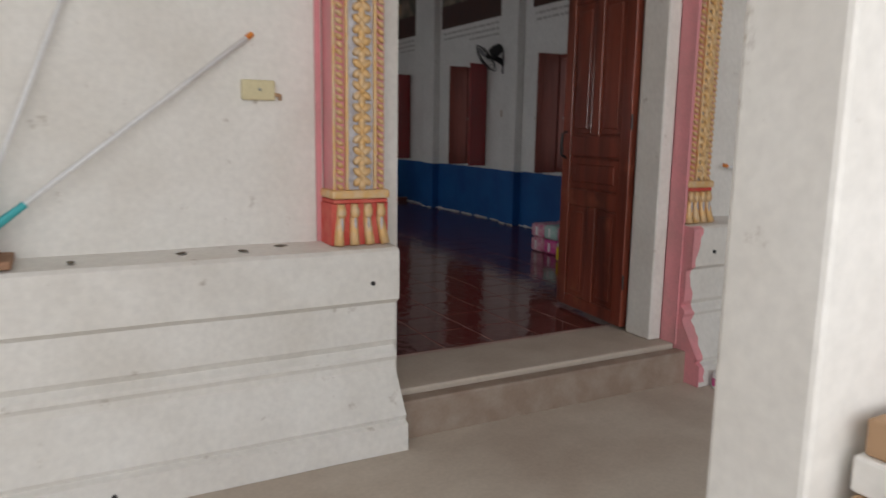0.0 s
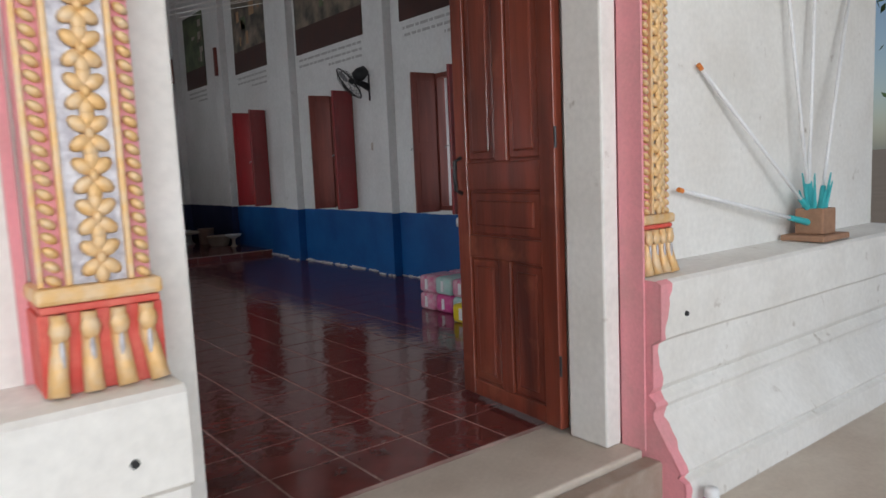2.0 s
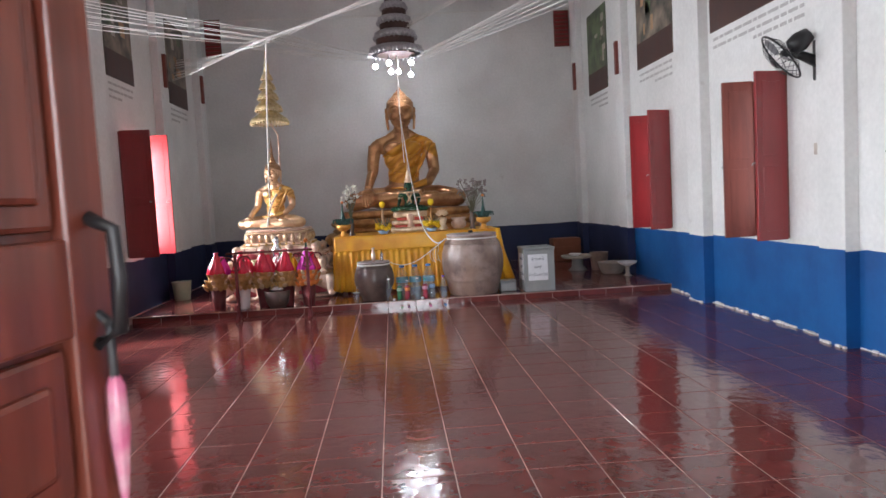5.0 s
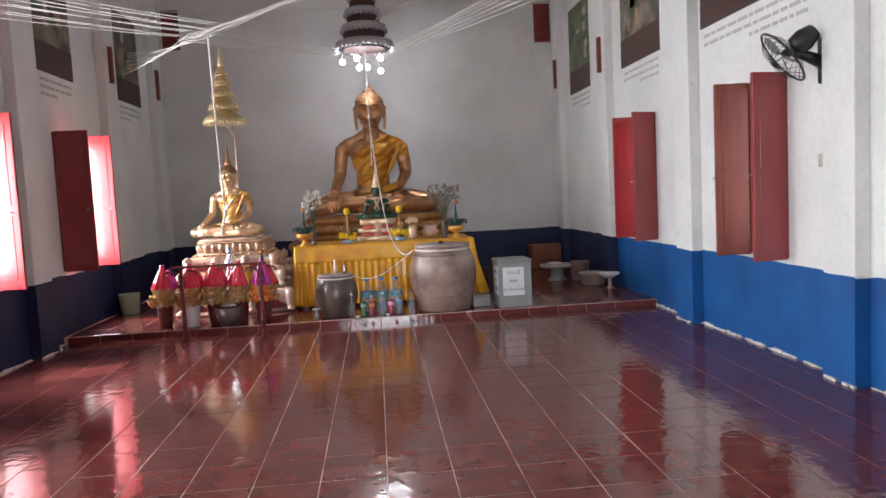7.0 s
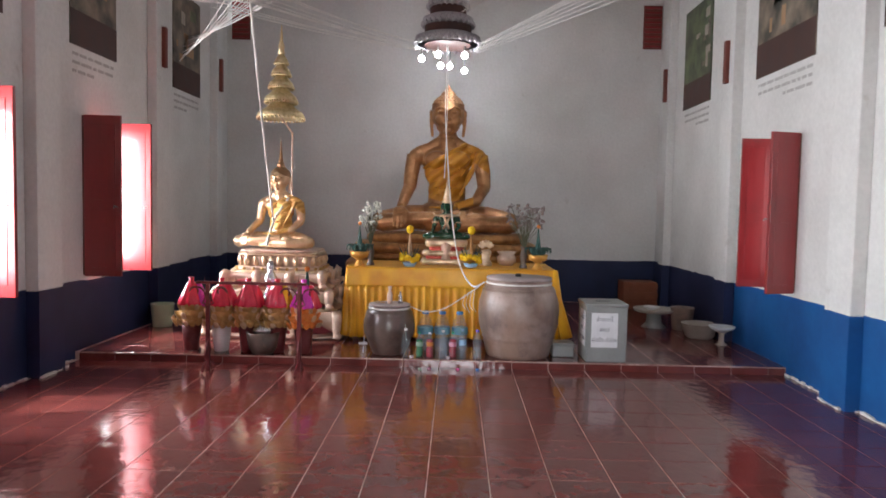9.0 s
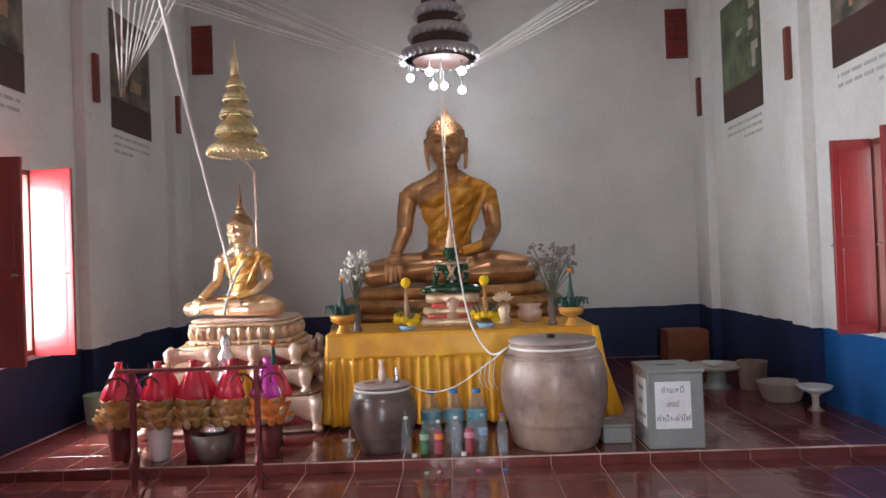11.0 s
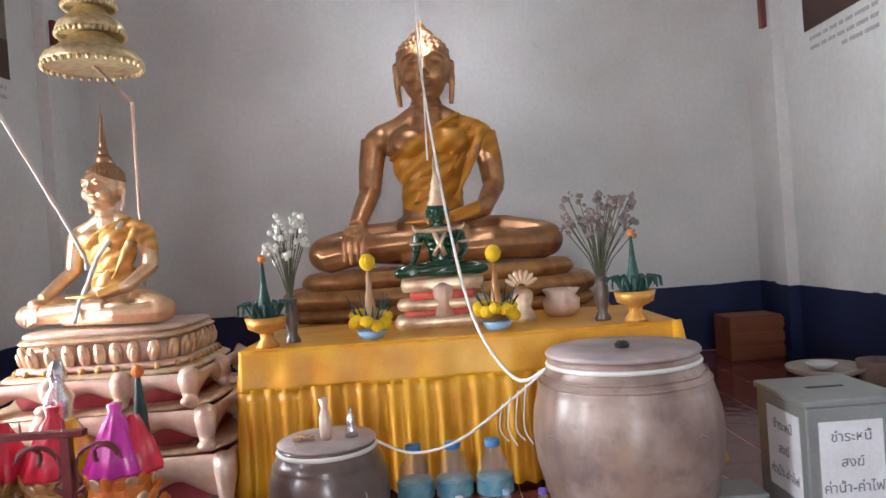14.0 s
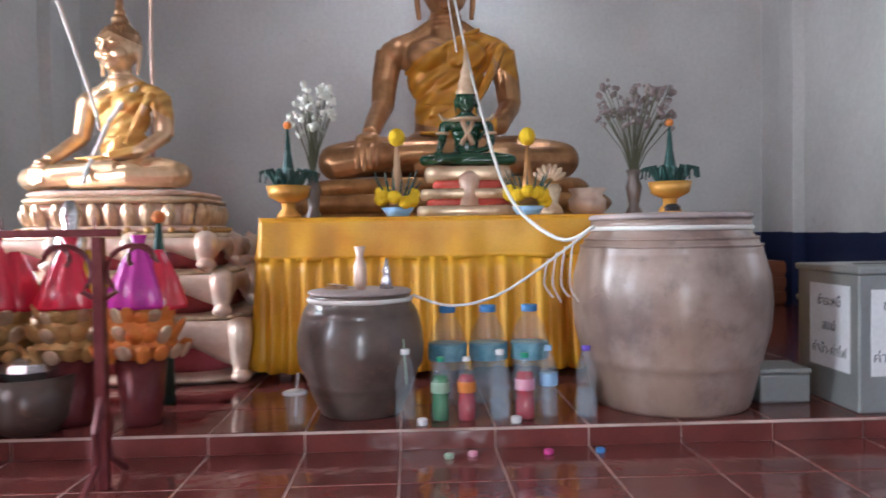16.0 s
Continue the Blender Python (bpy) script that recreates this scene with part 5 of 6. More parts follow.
# ---- hanging tiered canopy with bulbs, cotton strings ----
canopy = thing("hanging_canopy", (2.13, 16.35, 0), "hanging tiered canopy with silver scalloped rims and white bulbs", "chandelier")
part("rod", tube([(0, 0, 4.9), (0, 0, ZC)], 0.015, 8), M_STEEL, canopy)
z = 3.86
for r, h in ((0.45, 0.26), (0.35, 0.25), (0.28, 0.24), (0.21, 0.22), (0.14, 0.22), (0.08, 0.2)):
    part("tier_drum", lathe([(r * 0.72, 0), (r * 0.72, h)], 36, None, (0, 0, z)), M_POSTERD, canopy, "dark red drum")
    part("tier_rim", lathe([(r, 0.02), (r * 1.02, 0.03), (r * 1.0, h * 0.42), (r * 0.8, h * 0.55), (r * 0.74, h * 0.56), (r * 0.9, h * 0.35), (r * 0.93, 0.02)], 40, None, (0, 0, z)), M_GREYGLASS, canopy, "silver rim", True)
    n = int(28 * r / 0.5) + 8
    for i in range(n):
        a = 2 * math.pi * i / n
        part("scallop", lathe([(0.004, -0.03), (0.03, 0.0), (0.026, 0.03), (0.004, 0.05)], 8, None, (r * 1.01 * math.cos(a), r * 1.01 * math.sin(a), z + 0.01)), M_GREYGLASS, canopy)
    z += h
for i, (x, y, zz) in enumerate(((-0.36, 0.0, 3.68), (-0.13, -0.16, 3.70), (-0.10, 0.18, 3.62), (0.03, 0.2, 3.62), (0.24, 0.2, 3.56), (0.24, -0.14, 3.70))):
    part("bulb", ball((x, y, zz), 0.043, None, None, 16, 10), M_BULB, canopy, "lit white bulb", True)
    part("bulb_socket", tube([(x, y, zz + 0.05), (x, y, 3.83)], 0.012, 8), M_STEEL, canopy)


def string_bundle(name, a, b, spread_a, spread_b, n, sag, label, seed):
    t = thing(name, (0, 0, 0), label, "string", "white cotton strings overhead")
    rg = random.Random(seed)
    for i in range(n):
        u = (i / (n - 1) - 0.5) if n > 1 else 0
        p = Vector(a) + Vector(spread_a) * u + Vector((rg.uniform(-.01, .01), 0, rg.uniform(-0.02, 0.02)))
        q = Vector(b) + Vector(spread_b) * u + Vector((rg.uniform(-.01, .01), 0, rg.uniform(-0.02, 0.02)))
        s = sag * rg.uniform(0.6, 1.3)
        part("strand", tube([p.lerp(q, k / 8) - Vector((0, 0, s * 4 * (k / 8) * (1 - k / 8))) for k in range(9)], 0.0042, 4), M_STRING, t)
    return t


NODE = (0.69, 11.8, 3.15)
CAN = (2.13, 16.1, 3.78)
string_bundle("string_bundle", (CAN[0] - 0.4, CAN[1], CAN[2]), NODE, (0.05, 0.1, 0.12), (0.5, 0.3, 0.16), 9, 0.03, "bundle of white cotton strings from the canopy", 1)
string_bundle("string_bundle", NODE, (XL, 11.4, 3.5), (0.5, 0.3, 0.16), (0, 1.2, 0.5), 9, 0.02, "bundle of white cotton strings tied to the wall", 2)
string_bundle("string_bundle", (XL, 16.3, 3.75), NODE, (0, 0.3, 0.4), (0.2, 0.5, 0.12), 10, 0.04, "bundle of white cotton strings tied to the wall", 3)
string_bundle("string_bundle", NODE, (XR - 0.12, 9.7, 4.35), (0.2, 0.5, 0.12), (0, 0.3, 0.6), 10, 0.04, "bundle of white cotton strings across the hall", 7)
string_bundle("string_bundle", (CAN[0] + 0.4, CAN[1], CAN[2]), (XR - 0.12, 9.7, 3.9), (0.05, 0.1, 0.14), (0, 0.3, 0.6), 11, 0.05, "bundle of white cotton strings tied to a pilaster", 4)
string_bundle("string_bundle", (CAN[0] + 0.2, CAN[1] - 0.1, CAN[2] + 0.5), (XR, 12.7, 5.2), (0.05, 0.1, 0.14), (0, 0.9, 0.1), 6, 0.05, "bundle of white cotton strings tied to the wall", 5)
string_bundle("string_bundle", (XL, 17.0, 4.7), (XR, 17.6, 4.9), (0, 0.05, 0.02), (0, 0.05, 0.02), 2, 0.04, "thin wire across the end of the hall", 6)


def rope(name, pts, r, label):
    cu = [Vector(p) for p in pts]
    fine = []
    for i in range(len(cu) - 1):
        p0, p1, p2, p3 = cu[max(i - 1, 0)], cu[i], cu[i + 1], cu[min(i + 2, len(cu) - 1)]
        for k in range(6):
            t = k / 6
            fine.append(0.5 * ((2 * p1) + (p2 - p0) * t + (2 * p0 - 5 * p1 + 4 * p2 - p3) * t * t + (3 * p1 - p0 - 3 * p2 + p3) * t ** 3))
    fine.append(cu[-1])
    return link(name, tube(fine, r, 7), M_STRING, label=label, category="cord", group="white cotton cords", smooth=True)


rope("rope", [NODE, (0.45, 13.0, 2.45), (0.17, 14.45, 1.62), (0.15, 14.62, 1.42)], 0.010, "twisted white cotton cord down to the smaller statue")
rope("rope", [(SX + 0.06, SY - 0.02, 1.70), (SX + 0.02, SY - 0.09, 1.61), (SX - 0.06, SY - 0.13, 1.48), (SX - 0.11, SY - 0.17, 1.33), (SX - 0.12, SY - 0.27, 1.21), (SX - 0.13, SY - 0.31, 1.12)], 0.014, "white cotton sash across the smaller statue")
rope("rope", [(2.13, 16.05, 3.80), (2.12, 16.0, 3.0), (2.17, 15.4, 2.25), (2.24, 14.75, 1.55), (2.33, 14.25, 1.02), (2.47, 13.72, 0.80), (2.60, 13.60, 0.85)], 0.0085, "twisted white cotton cord down to the water jar")
rope("rope", [(2.14, 16.1, 3.80), (2.14, 16.38, 2.9), (2.14, 15.2, 1.98)], 0.006, "thin cotton string down to the green statue")
rope("rope", [(2.60, 13.60, 0.85), (2.45, 13.58, 0.74), (2.20, 13.56, 0.58), (2.0, 13.60, 0.53), (1.84, 13.68, 0.57)], 0.006, "white cotton cord hanging between the two jars")
for i in range(4):
    x = 2.40 + 0.035 * i
    rope("rope", [(x, 13.575, 0.72 + 0.025 * i), (x - 0.02, 13.56, 0.62), (x + 0.015, 13.56, 0.56 - 0.02 * (i % 2))], 0.0032, "loose end of white cotton cord")

# ---- gilded pilasters beside the door ----
def gilded_pilaster(x0, x1, label):
    w = x1 - x0
    yb, yf = 4.299, 4.125
    g = thing("gilded_pilaster", (0, 0, 0), label, "pilaster", "gilded pilasters beside the door")
    part("core", box(x0 + 0.01, x1 - 0.01, yf, yb, 1.05, 3.6), M_PINK, g, "pink painted core")
    part("ledge", box(x0 - 0.012, x1 + 0.012, yf - 0.035, yb, 1.03, 1.075, 0.012), M_GOLDPAINT, g)
    part("ledge", box(x0 - 0.004, x1 + 0.004, yf - 0.022, yb, 1.008, 1.028, 0.006), M_REDPAINT, g, "red painted moulding")
    part("foot_block", box(x0 - 0.01, x1 + 0.01, yf - 0.01, yb, 0.795, 1.007, 0.004), M_REDPAINT, g, "red painted foot")
    n = 4
    for i in range(n):
        cx = x0 + w * (i + 0.5) / n
        out = (i - 1.5) * 0.012
        bm = tube([(cx + out, yf - 0.04, 0.80), (cx + out * 0.6, yf - 0.022, 0.86), (cx, yf - 0.012, 0.93), (cx, yf - 0.022, 1.005)], 0.026, 8, None, 0.02)
        ball((cx, yf - 0.028, 0.965), (0.026, 0.016, 0.035), bm, None, 8, 6)
        part("foot_leaf", bm, M_GOLDPAINT, g, "gilded leaf foot", True)
        part("foot_inlay", ball((cx, yf - 0.034, 0.90), (0.008, 0.008, 0.045), None, None, 8, 6), M_GREYGLASS, g, "silver inlay", True)
    part("mirror_field", box(x0 + 0.08, x1 - 0.06, yf - 0.008, yf, 1.076, 3.6), M_GREYGLASS, g, "silver-grey mosaic field")
    for a in (x0 + 0.062, x1 - 0.072):
        part("strip", box(a, a + 0.016, yf - 0.024, yf, 1.076, 3.6, 0.004), M_GOLDPAINT, g)
    part("strip", box(x0, x0 + 0.014, yf - 0.012, yf, 1.076, 3.6, 0.003), M_GOLDPAINT, g)
    z = 1.09
    while z < 3.55:
        for a in (x0 + 0.036, x1 - 0.030):
            part("rope_bead", ball((a, yf - 0.008, z), (0.022, 0.016, 0.013), None, Matrix.Rotation(0.6, 4, "Y"), 8, 6), M_GOLDPAINT, g, smooth=True)
        z += 0.036
    cx = (x0 + x1) / 2 + 0.008
    z = 1.14
    while z < 3.5:
        bm = bmesh.new()
        for a in (35, 145, 215, 325, 90, 270):
            c, s = math.cos(radians(a)), math.sin(radians(a))
            ball((cx + 0.026 * c, yf - 0.018, z + 0.040 * s), (0.031, 0.014, 0.019), bm, Matrix.Rotation(-radians(a), 4, "Y"), 8, 6)
        ball((cx, yf - 0.026, z), (0.013, 0.012, 0.016), bm, None, 8, 6)
        part("flower_motif", bm, M_GOLDPAINT, g, "gilded four-petal flower", True)
        z += 0.105
    return g


gilded_pilaster(0.866, 1.148, "gilded pilaster with rope beads and flower motifs")
gilded_pilaster(3.275, 3.488, "narrow gilded pilaster with rope beads and flower motifs")

# ---- things on the porch ----
sw = thing("switch_plate", (0.555, 4.298, 1.555), "old cream switch plate with frayed wires", "switch")
part("plate", box(-0.085, 0.075, -0.03, 0.0, -0.05, 0.045, 0.008), M_CREAM, sw)
part("screw", ball((0.0, -0.032, 0.0), 0.007, None, None, 8, 6), M_STEEL, sw)
part("wire_stub", tube([(0.075, -0.012, -0.02), (0.10, -0.02, -0.025), (0.10, -0.01, -0.045)], 0.01, 6), M_FRAMEW, sw, "frayed brown stub")


def pole_pot(x, y, tips, label):
    p = thing("pole_pot", (x, y, 0.80), label, "pot", "pots of white poles on the plinth")
    part("tray", box(-0.17, 0.17, -0.13, 0.13, 0.0, 0.035, 0.008), M_TERRA, p)
    part("pot", box(-0.085, 0.085, -0.085, 0.085, 0.036, 0.19, 0.01), M_TERRA, p, "square brown clay pot")
    rg = random.Random(int(x * 10))
    for i, tp in enumerate(tips):
        base = (0.04 * math.cos(i), 0.04 * math.sin(i), 0.10)
        tip = (tp[0] - x, tp[1] - y, tp[2] - 0.80)
        b = Vector(base)
        d = Vector(tip) - b
        part("white_pole", tube([b, b + d * 0.5, Vector(tip)], 0.011, 8), M_WHITEPL, p, "long white pole", True)
        part("teal_wrap", tube([b, b + d.normalized() * 0.24], 0.022, 8, None, 0.016), M_TEAL, p, "teal paper wrap")
        part("pole_tip", tube([Vector(tip), Vector(tip) + d.normalized() * 0.035], 0.013, 7), M_RUFFLEO, p, "orange tip")
    for i in range(9):
        a = i * 0.7
        part("teal_leaf", tube([(0.04 * math.cos(a), 0.04 * math.sin(a), 0.12), (0.09 * math.cos(a), 0.09 * math.sin(a), 0.30 + 0.05 * (i % 3))], 0.016, 6, None, 0.004), M_TEAL, p)


pole_pot(5.02, 4.15, ((4.0, 4.27, 1.78), (4.75, 4.27, 2.9), (5.25, 4.27, 2.9), (3.78, 4.24, 1.16), (5.7, 4.26, 2.4)), "clay pot with teal-wrapped white poles fanned against the wall")
pole_pot(-0.68, 4.15, ((0.50, 4.27, 1.79), (-0.18, 4.27, 2.1), (-1.3, 4.27, 2.4)), "clay pot with teal-wrapped white poles leaning on the wall")
can = thing("drink_can", (3.33, 3.80, -0.24), "small red and white drink can at the plinth foot", "can")
part("body", lathe([(0.026, 0), (0.032, 0.008), (0.032, 0.10), (0.027, 0.115)], 18), M_WHITEPL, can, smooth=True)
part("red_band", lathe([(0.0325, 0.02), (0.033, 0.022), (0.033, 0.07), (0.0325, 0.072)], 18), M_PACKM, can)
for x, y in ((0.42, 4.12), (0.62, 4.2), (0.15, 4.16), (-0.3, 4.1)):
    link("dry_leaf", ball((x, y, 0.803), (0.035, 0.016, 0.004), None, Matrix.Rotation(x * 5, 4, "Z"), 8, 5), M_BARK, label="curled dry brown leaf on the plinth", category="leaf", group="dry leaves on the plinth")
for x, y, z in ((1.02, 3.982, 0.62), (-0.2, 3.862, -0.17), (3.42, 3.982, 0.62)):
    link("wall_peg", tube([(x, y + 0.004, z), (x, y - 0.006, z)], 0.012, 8), M_BLACK, label="small dark hole plug in the plinth", category="peg", group="pegs in the plinth")
boards = thing("board_stack", (0.89, 1.20, -0.24), "short stack of pale wooden boards beside the column", "boards")
for i in range(18):
    part("board", box(-0.09 + 0.012 * (i % 3), 0.35, -0.12, 0.22 - 0.01 * (i % 2), 0.065 * i, 0.065 * i + 0.064, 0.006), M_FRAMEW if i % 2 else M_PORCH, boards)

# ---- pictures with captions along the side walls ----
def picture(side, y0, y1, z0, z1, m, label, seed):
    face = XR if side > 0 else XL
    s = -side
    p = thing("wall_painting", (face, 0, 0), label, "painting", "painted panels along the walls")

    def slab(a, b, c, d, near, far):
        x0, x1 = sorted((s * near, s * far))
        return box(x0, x1, a, b, c, d)
    part("panel", slab(y0, y1, z0, z1, 0.0, 0.012), m, p)
    part("dark_band", slab(y0, y1, z0, z0 + (z1 - z0) * 0.26, 0.0125, 0.015), M_POSTERD, p, "dark lower band")
    rg = random.Random(seed)
    for i in range(14):
        a = rg.uniform(y0 + 0.05, y1 - 0.25)
        c = rg.uniform(z0 + (z1 - z0) * 0.3, z1 - 0.2)
        part("painted_shape", slab(a, a + rg.uniform(0.05, 0.22), c, c + rg.uniform(0.03, 0.25), 0.0125, 0.014), rg.choice((M_POSTER, M_CREAMMET, M_POSTERG, M_FRAMEW)), p)
    for i in range(3):
        z = z0 - 0.10 - 0.085 * i
        a = y0 + 0.05
        end = y1 - 0.05 if i < 2 else (y0 + y1) / 2
        while a < end:
            w = rg.uniform(0.06, 0.2)
            part("caption_bar", slab(a, min(a + w, end), z, z + 0.032, 0.0, 0.003), M_CAPTION, p)
            a += w + 0.03
    return p


M_CAPTION = mat("faded_grey_lettering", (0.42, 0.41, 0.40), 0.9, second=(0.55, 0.54, 0.52), scale=40, amount=0.9)
picture(1, 13.10, 14.40, 3.10, 4.5, M_POSTER, "faded brown wall painting with grey captions beneath", 1)
picture(1, 10.15, 12.02, 3.08, 4.5, M_POSTER, "wide dark wall painting with grey captions beneath", 2)
picture(1, 7.6, 9.3, 3.08, 4.5, M_POSTERG, "green-edged wall painting with grey captions beneath", 3)
picture(1, 15.85, 16.95, 3.10, 4.5, M_POSTERG, "faded greenish wall painting near the altar", 4)
picture(1, 5.0, 6.7, 3.08, 4.5, M_POSTER, "faded wall painting by the entrance", 5)
picture(-1, 13.35, 14.30, 3.16, 4.5, M_POSTER, "faded brown wall painting on the shaded wall", 6)
picture(-1, 10.6, 12.3, 3.16, 4.5, M_POSTER, "faded brown wall painting on the shaded wall", 7)
picture(-1, 15.9, 16.9, 3.16, 4.5, M_POSTER, "faded brown wall painting near the altar", 8)


# ---- fans ----
def wire_guard(parent, r, m, name="guard"):
    bm = bmesh.new()
    for k in range(20):
        a = 2 * math.pi * k / 20
        c, s = math.cos(a), math.sin(a)
        for f in (-1, 1):
            tube([(0.04 * c, f * 0.07, 0.04 * s), (0.6 * r * c, f * 0.065, 0.6 * r * s), (r * c, 0, r * s)], 0.0022, 4, bm)
    tagged(part(name, bm, m, parent, "wire guard"), kind="stuff")
    ring = tube([(r * math.cos(a), 0, r * math.sin(a)) for a in [2 * math.pi * i / 36 for i in range(37)]], 0.009, 6)
    part("guard_rim", ring, m, parent, "round guard rim", True)


def fan_blades(parent, r, m):
    for k in range(3):
        a = 2 * math.pi * k / 3 + 0.4
        b = ball((0.55 * r, 0, 0), (0.42 * r, 0.006, 0.24 * r), None, None, 14, 8)
        bmesh.ops.rotate(b, verts=b.verts, cent=(0, 0, 0), matrix=Matrix.Rotation(0.35, 3, "X"))
        bmesh.ops.rotate(b, verts=b.verts, cent=(0, 0, 0), matrix=Matrix.Rotation(a, 3, "Y"))
        part("blade", b, m, parent, "fan blade", True)


M_GREYBLADE = mat("grey_translucent_plastic", (0.20, 0.20, 0.21), 0.3)


def wall_fan(at, side, tilt, yaw):
    f = thing("wall_fan", at, "black oscillating wall fan with grey blades", "fan", "wall fans")
    s = -side
    x0, x1 = sorted((0, s * 0.05))
    part("bracket", box(x0, x1, -0.06, 0.06, -0.17, 0.17, 0.012), M_BLACK, f)
    part("arm", tube([(s * 0.04, 0, -0.02), (s * 0.16, 0, 0.03), (s * 0.26, 0, 0.06)], 0.05, 10, None, 0.03), M_BLACK, f, smooth=True)
    head = part("motor", lathe([(0.03, -0.02), (0.075, 0.0), (0.085, 0.08), (0.06, 0.17), (0.03, 0.18)], 20), M_BLACK, f, "black motor housing", True)
    head.matrix_basis = pose(s * 0.28, 0, 0.09, tilt, 0, yaw) @ pose(0, 0.02, 0, -90)
    hub = part("hub", lathe([(0.035, -0.03), (0.04, 0), (0.035, 0.03)], 14), M_BLACK, f)
    hub.matrix_basis = pose(s * 0.28, 0, 0.09, tilt, 0, yaw) @ pose(0, -0.05, 0, 90)
    ring_holder = part("guard_boss", lathe([(0.03, -0.012), (0.045, 0), (0.03, 0.012)], 14), M_BLACK, f)
    m = pose(s * 0.28, 0, 0.09, tilt, 0, yaw) @ pose(0, -0.09, 0)
    ring_holder.matrix_basis = m @ pose(0, -0.075, 0, 90)
    before = set(o.name for o in f.children)
    wire_guard(f, 0.225, M_BLACK)
    fan_blades(f, 0.2, M_GREYBLADE)
    for o in f.children:
        if o.name not in before:
            o.matrix_basis = m
    cord = part("cord", tube([(s * 0.006, 0.0, -0.17), (s * 0.006, 0.01, -0.45), (s * 0.006, 0.0, -0.72)], 0.007, 6), M_STEEL, f, "grey power cord")
    part("cord_up", tube([(s * 0.006, 0, 0.17), (s * 0.006, 0, 1.5)], 0.007, 6), M_STEEL, f, "grey power cord")
    part("socket_box", box(min(0, s * 0.04), max(0, s * 0.04), -0.075, 0.075, -0.80, -0.70, 0.006), M_CREAMMET, f, "grey socket box")
    return f


wall_fan((XR, 9.96, 2.39), 1, 38, -108)
wall_fan((XL, 10.75, 2.75), -1, 30, 100)


def floor_fan(at, m, body, head_z, r, label, yaw, rim):
    f = thing("pedestal_fan", at, label, "fan", rz=yaw)
    part("base", lathe([(0.21, 0), (0.215, 0.012), (0.19, 0.035), (0.08, 0.06), (0.06, 0.09)], 32), body, f, "round plastic base", True)
    part("stem", lathe([(0.062, 0.08), (0.05, 0.16), (0.048, 0.36), (0.07, 0.50)], 20), body, f, smooth=True)
    part("control_box", box(-0.09, 0.09, -0.10, 0.09, 0.50, 0.63, 0.02), body, f)
    part("neck", tube([(0, 0.02, 0.62), (0, 0.05, head_z)], 0.022, 10), body, f)
    hm = lathe([(0.03, -0.02), (0.07, 0.0), (0.075, 0.10), (0.04, 0.17)], 18)
    mo = part("motor", hm, body, f, smooth=True)
    mo.matrix_basis = pose(0, 0.04, head_z, -90)
    before = set(o.name for o in f.children)
    wire_guard(f, r, rim)
    fan_blades(f, r * 0.88, m)
    for o in f.children:
        if o.name not in before:
            o.matrix_basis = pose(0, -0.03, head_z)
    return f


floor_fan((-0.62, 9.42, 0), M_GREYBLADE, M_GREENPL, 0.92, 0.21, "pale green plastic pedestal fan on the tiles", -70, M_BLACK)
floor_fan((5.22, 7.55, 0), M_BLUEPL, M_WHITEPL, 0.78, 0.2, "white pedestal fan with a pale blue rim", 60, M_BLUEPL)

# ---- wrapped packs by the wall, umbrella on the door handle ----
rg = random.Random(21)
packs = [(0, 0, M_PACKP), (0, 1, M_PACKP), (1, 0, M_PACKM), (1, 1, M_PACKT), (2, 0, M_PACKT), (2, 1, M_PACKP), (3, 0, M_PACKY), (3, 1, M_PACKM), (4, 0, M_PACKP)]
for c, r, m in packs:
    pk = thing("wrapped_pack", (4.66 + 0.01 * c - (0.2 if m is M_PACKY else 0), 7.48 - 0.235 * c, 0.165 * r), "shiny plastic-wrapped pack of goods stacked by the wall", "pack", "wrapped packs by the wall", rz=rg.uniform(-4, 4))
    part("pack", box(-0.16, 0.16, -0.112, 0.112, 0.0, 0.162, 0.03), m, pk, smooth=True)
    part("seam", box(-0.163, -0.1605, -0.02, 0.02, 0.03, 0.13), M_WHITEPL, pk, "white printed seam")
for c, r, m in ((0, 0, M_PACKP), (1, 0, M_PACKM), (2, 0, M_PACKP), (0, 1, M_PACKP), (1, 1, M_PACKT)):
    pk = thing("wrapped_pack", (5.0, 7.48 - 0.235 * c, 0.165 * r), "pink plastic-wrapped pack stacked behind the others", "pack", "wrapped packs by the wall")
    part("pack", box(-0.16, 0.16, -0.112, 0.112, 0.0, 0.162, 0.03), m, pk, smooth=True)
um = thing("folded_umbrella", (1.455, 5.24, 0.1), "folded pink umbrella hanging from the door handle", "umbrella")
part("canopy", lathe([(0.003, 0.80), (0.007, 0.84), (0.015, 0.94), (0.013, 1.01), (0.006, 1.03)], 16, None, (0, 0, 0), 0.25, 6), M_PACKP, um, "folded pink cloth", True)
part("shaft", tube([(0, 0, 0.78), (0, 0, 1.0)], 0.004, 6), M_STEEL, um)
part("crook_handle", tube([(0, 0, 1.0), (0, 0, 1.10)] + [(-0.03 + 0.03 * math.cos(radians(a)), 0, 1.10 + 0.03 * math.sin(radians(a))) for a in range(0, 190, 30)], 0.008, 7), M_BLACK, um)

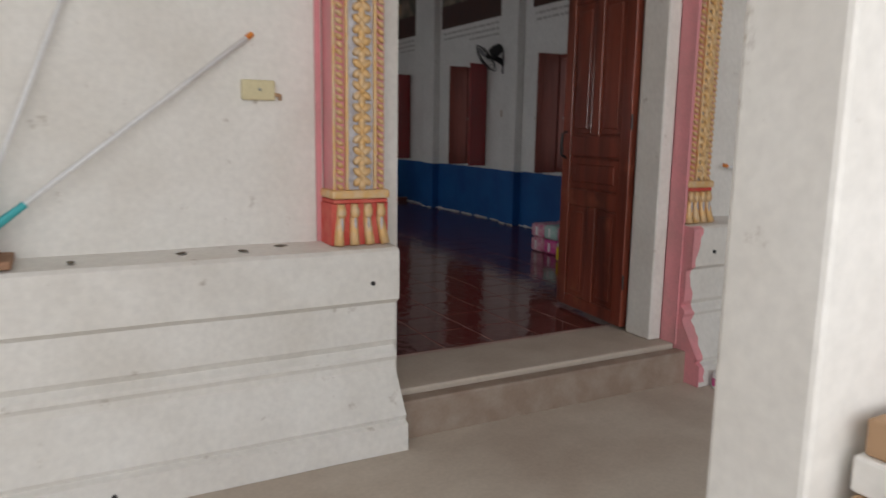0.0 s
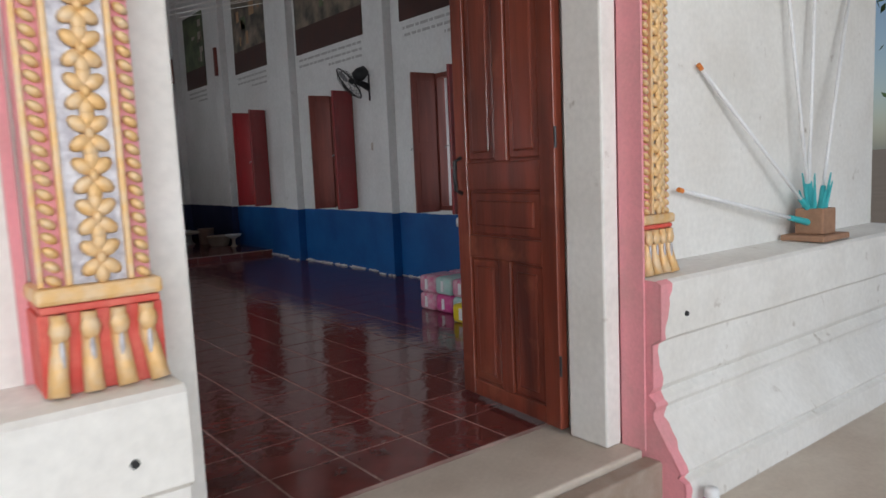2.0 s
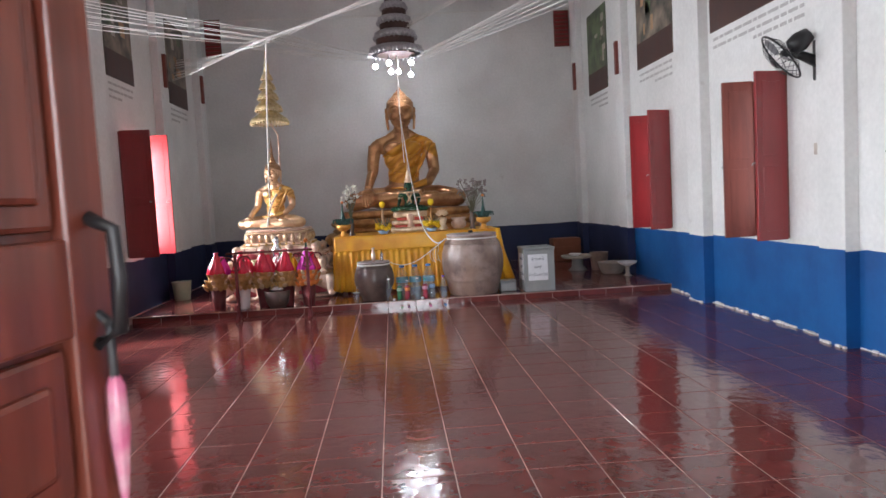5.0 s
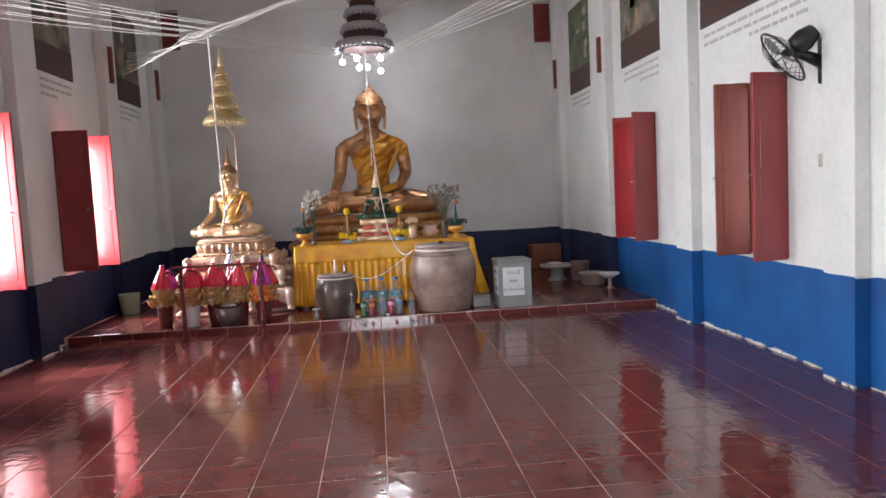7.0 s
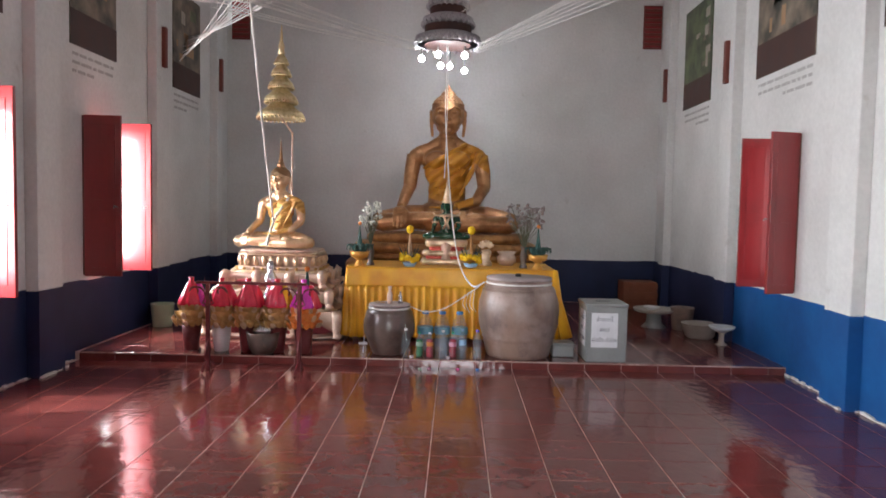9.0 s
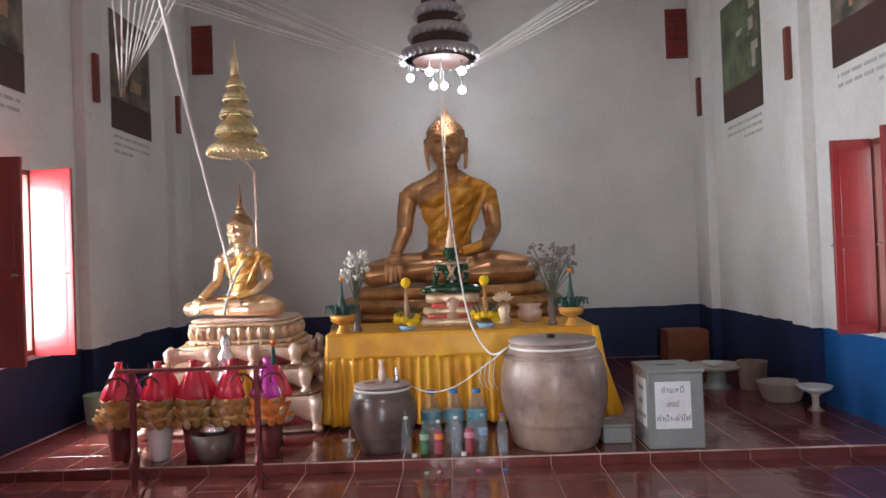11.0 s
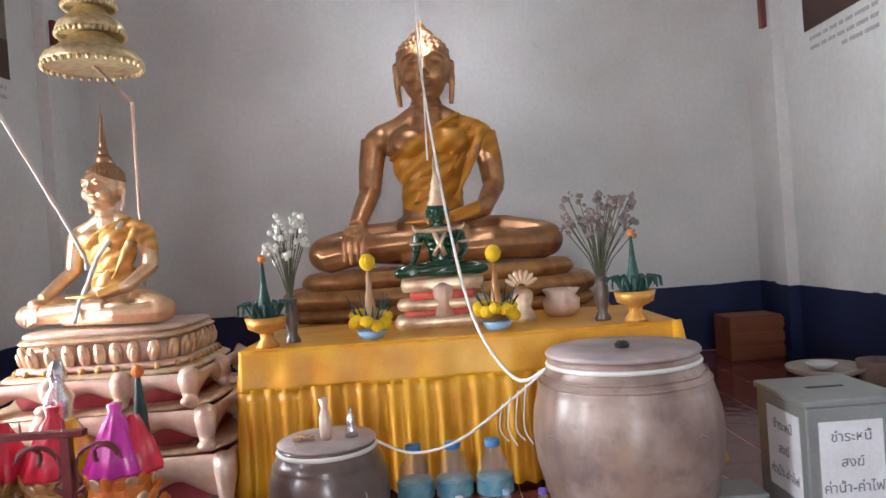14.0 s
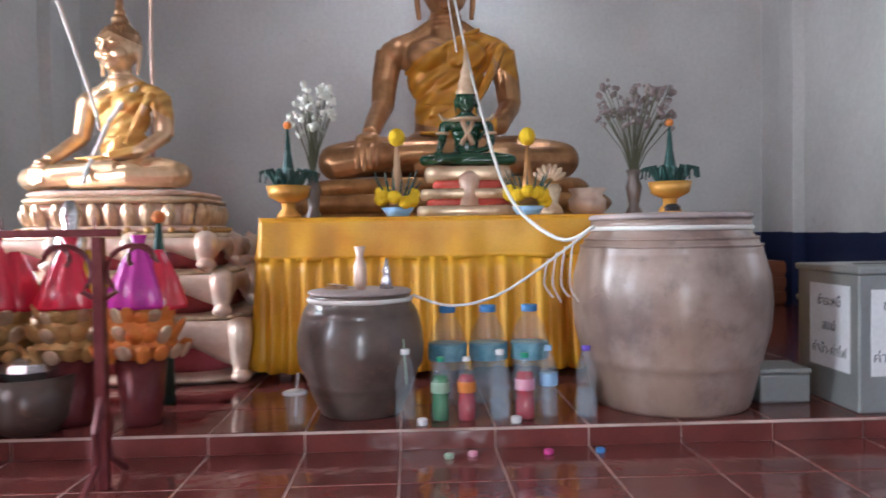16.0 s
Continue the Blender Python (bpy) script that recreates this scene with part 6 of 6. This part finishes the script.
# ---- trees beyond the porch end ----
def tree(x, y, h, seed):
    t = thing("tree", (x, y, -0.7), "leafy green tree beyond the porch", "tree", "trees outside")
    rg = random.Random(seed)
    bm = tube([(0, 0, 0), (0.05, 0.1, h * 0.3), (0.0, 0.0, h * 0.6)], 0.18, 8, None, 0.09)
    tips = []
    for i in range(9):
        a = i * 2.4
        e = (1.4 * math.cos(a) * rg.uniform(0.6, 1.2), 1.4 * math.sin(a) * rg.uniform(0.6, 1.2), h * rg.uniform(0.65, 0.95))
        tube([(0, 0, h * rg.uniform(0.35, 0.58)), (e[0] * 0.5, e[1] * 0.5, e[2] * 0.85), e], 0.06, 6, bm, 0.02)
        tips.append(e)
    part("trunk", bm, M_BARK, t)
    verts, faces = [], []
    for e in tips:
        for k in range(420):
            d = Vector((rg.gauss(0, 0.5), rg.gauss(0, 0.5), rg.gauss(0, 0.42)))
            c = Vector(e) + d
            u = Vector((rg.uniform(-1, 1), rg.uniform(-1, 1), rg.uniform(-1, 1))).normalized() * 0.09
            w = u.orthogonal().normalized() * 0.035
            n = len(verts)
            verts += [c - u, c + w, c + u, c - w]
            faces.append((n, n + 1, n + 2, n + 3))
    me = bpy.data.meshes.new("crown")
    me.from_pydata([tuple(v) for v in verts], [], faces)
    me.materials.append(M_FOLIAGE)
    cr = new("crown", me)
    cr.parent = t
    cr["kind"] = "stuff"


for i, (x, y, h) in enumerate(((11, 8, 5.5), (14, 11, 6.5), (9, 13, 6), (17, 6, 6))):
    tree(x, y, h, i)

# ---- tiles ----
def tile_mesh(w, d, h):
    b = bmesh.new()
    e = 0.0025
    lo = [b.verts.new((x, y, 0)) for x, y in ((-w, -d), (w, -d), (w, d), (-w, d))]
    mid = [b.verts.new((x, y, h - 0.0015)) for x, y in ((-w, -d), (w, -d), (w, d), (-w, d))]
    up = [b.verts.new((x, y, h)) for x, y in ((-w + e, -d + e), (w - e, -d + e), (w - e, d - e), (-w + e, d - e))]
    for p, q in ((lo, mid), (mid, up)):
        for i in range(4):
            b.faces.new((p[i], p[(i + 1) % 4], q[(i + 1) % 4], q[i]))
    b.faces.new(up)
    me = bpy.data.meshes.new("tile")
    b.to_mesh(me)
    b.free()
    me.materials.append(M_TILE)
    return me


floor_ob, plat_ob = bpy.data.objects["floor"], bpy.data.objects["platform"]
HALF = TP / 2 - 0.0032
full = tile_mesh(HALF, HALF, 0.007)
rng = random.Random(11)
rest = bmesh.new()
count = 0
i0 = math.floor((XL - TX) / TP)
i1 = math.ceil((XR - TX) / TP)
for i in range(i0, i1):
    x0, x1 = max(XL + 0.012, TX + i * TP), min(XR - 0.012, TX + (i + 1) * TP)
    for j in range(1, 25):
        y1, y0 = YP - (j - 1) * TP, max(YP - j * TP, YS)
        if x1 - x0 < 0.05 or y1 - y0 < 0.05:
            continue
        whole = x1 - x0 > TP - 0.001 and y1 - y0 > TP - 0.001
        cx, cy = (x0 + x1) / 2, (y0 + y1) / 2
        if whole and 0.3 < cx < 4.0 and count < 300:
            t = new("tile", full)
            t.parent = floor_ob
            t.matrix_basis = pose(cx, cy, -0.007 + rng.uniform(0, 0.0006), rng.uniform(-0.12, 0.12), rng.uniform(-0.12, 0.12), rng.choice((0, 90, 180, 270)))
            count += 1
        else:
            box(x0 + 0.0032, x1 - 0.0032, y0 + 0.0032, y1 - 0.0032, -0.007, rng.uniform(0, 0.0006), bm=rest)
link("border_tiles", rest, M_TILE, floor_ob, "dark red glazed border tiles", kind="stuff")
rest = bmesh.new()
count = 0
for i in range(i0, i1):
    x0, x1 = max(XL + 0.012, TX + i * TP), min(XR - 0.012, TX + (i + 1) * TP)
    if x1 - x0 < 0.05:
        continue
    riser = part("riser_tile", box(x0 + 0.0032, x1 - 0.0032, YP - 0.003, YP + 0.004, 0.0, ZP - 0.012), M_TILE, plat_ob)
    for j in range(0, 13):
        y0, y1 = YP + 0.004 + j * TP, min(YP + (j + 1) * TP, YB - 0.012)
        cx, cy = (x0 + x1) / 2, (y0 + y1) / 2
        if j < 5 and x1 - x0 > TP - 0.001:
            t = new("tile", full)
            t.parent = plat_ob
            t.matrix_basis = pose(cx, cy + 0.002, ZP - 0.007 + rng.uniform(0, 0.0005), 0, 0, rng.choice((0, 90, 180, 270)))
        else:
            box(x0 + 0.0032, x1 - 0.0032, y0 + 0.0032, y1 - 0.0032, ZP - 0.007, ZP + rng.uniform(0, 0.0005), bm=rest)
link("border_tiles", rest, M_TILE, plat_ob, "dark red glazed tiles behind the altar", kind="stuff")
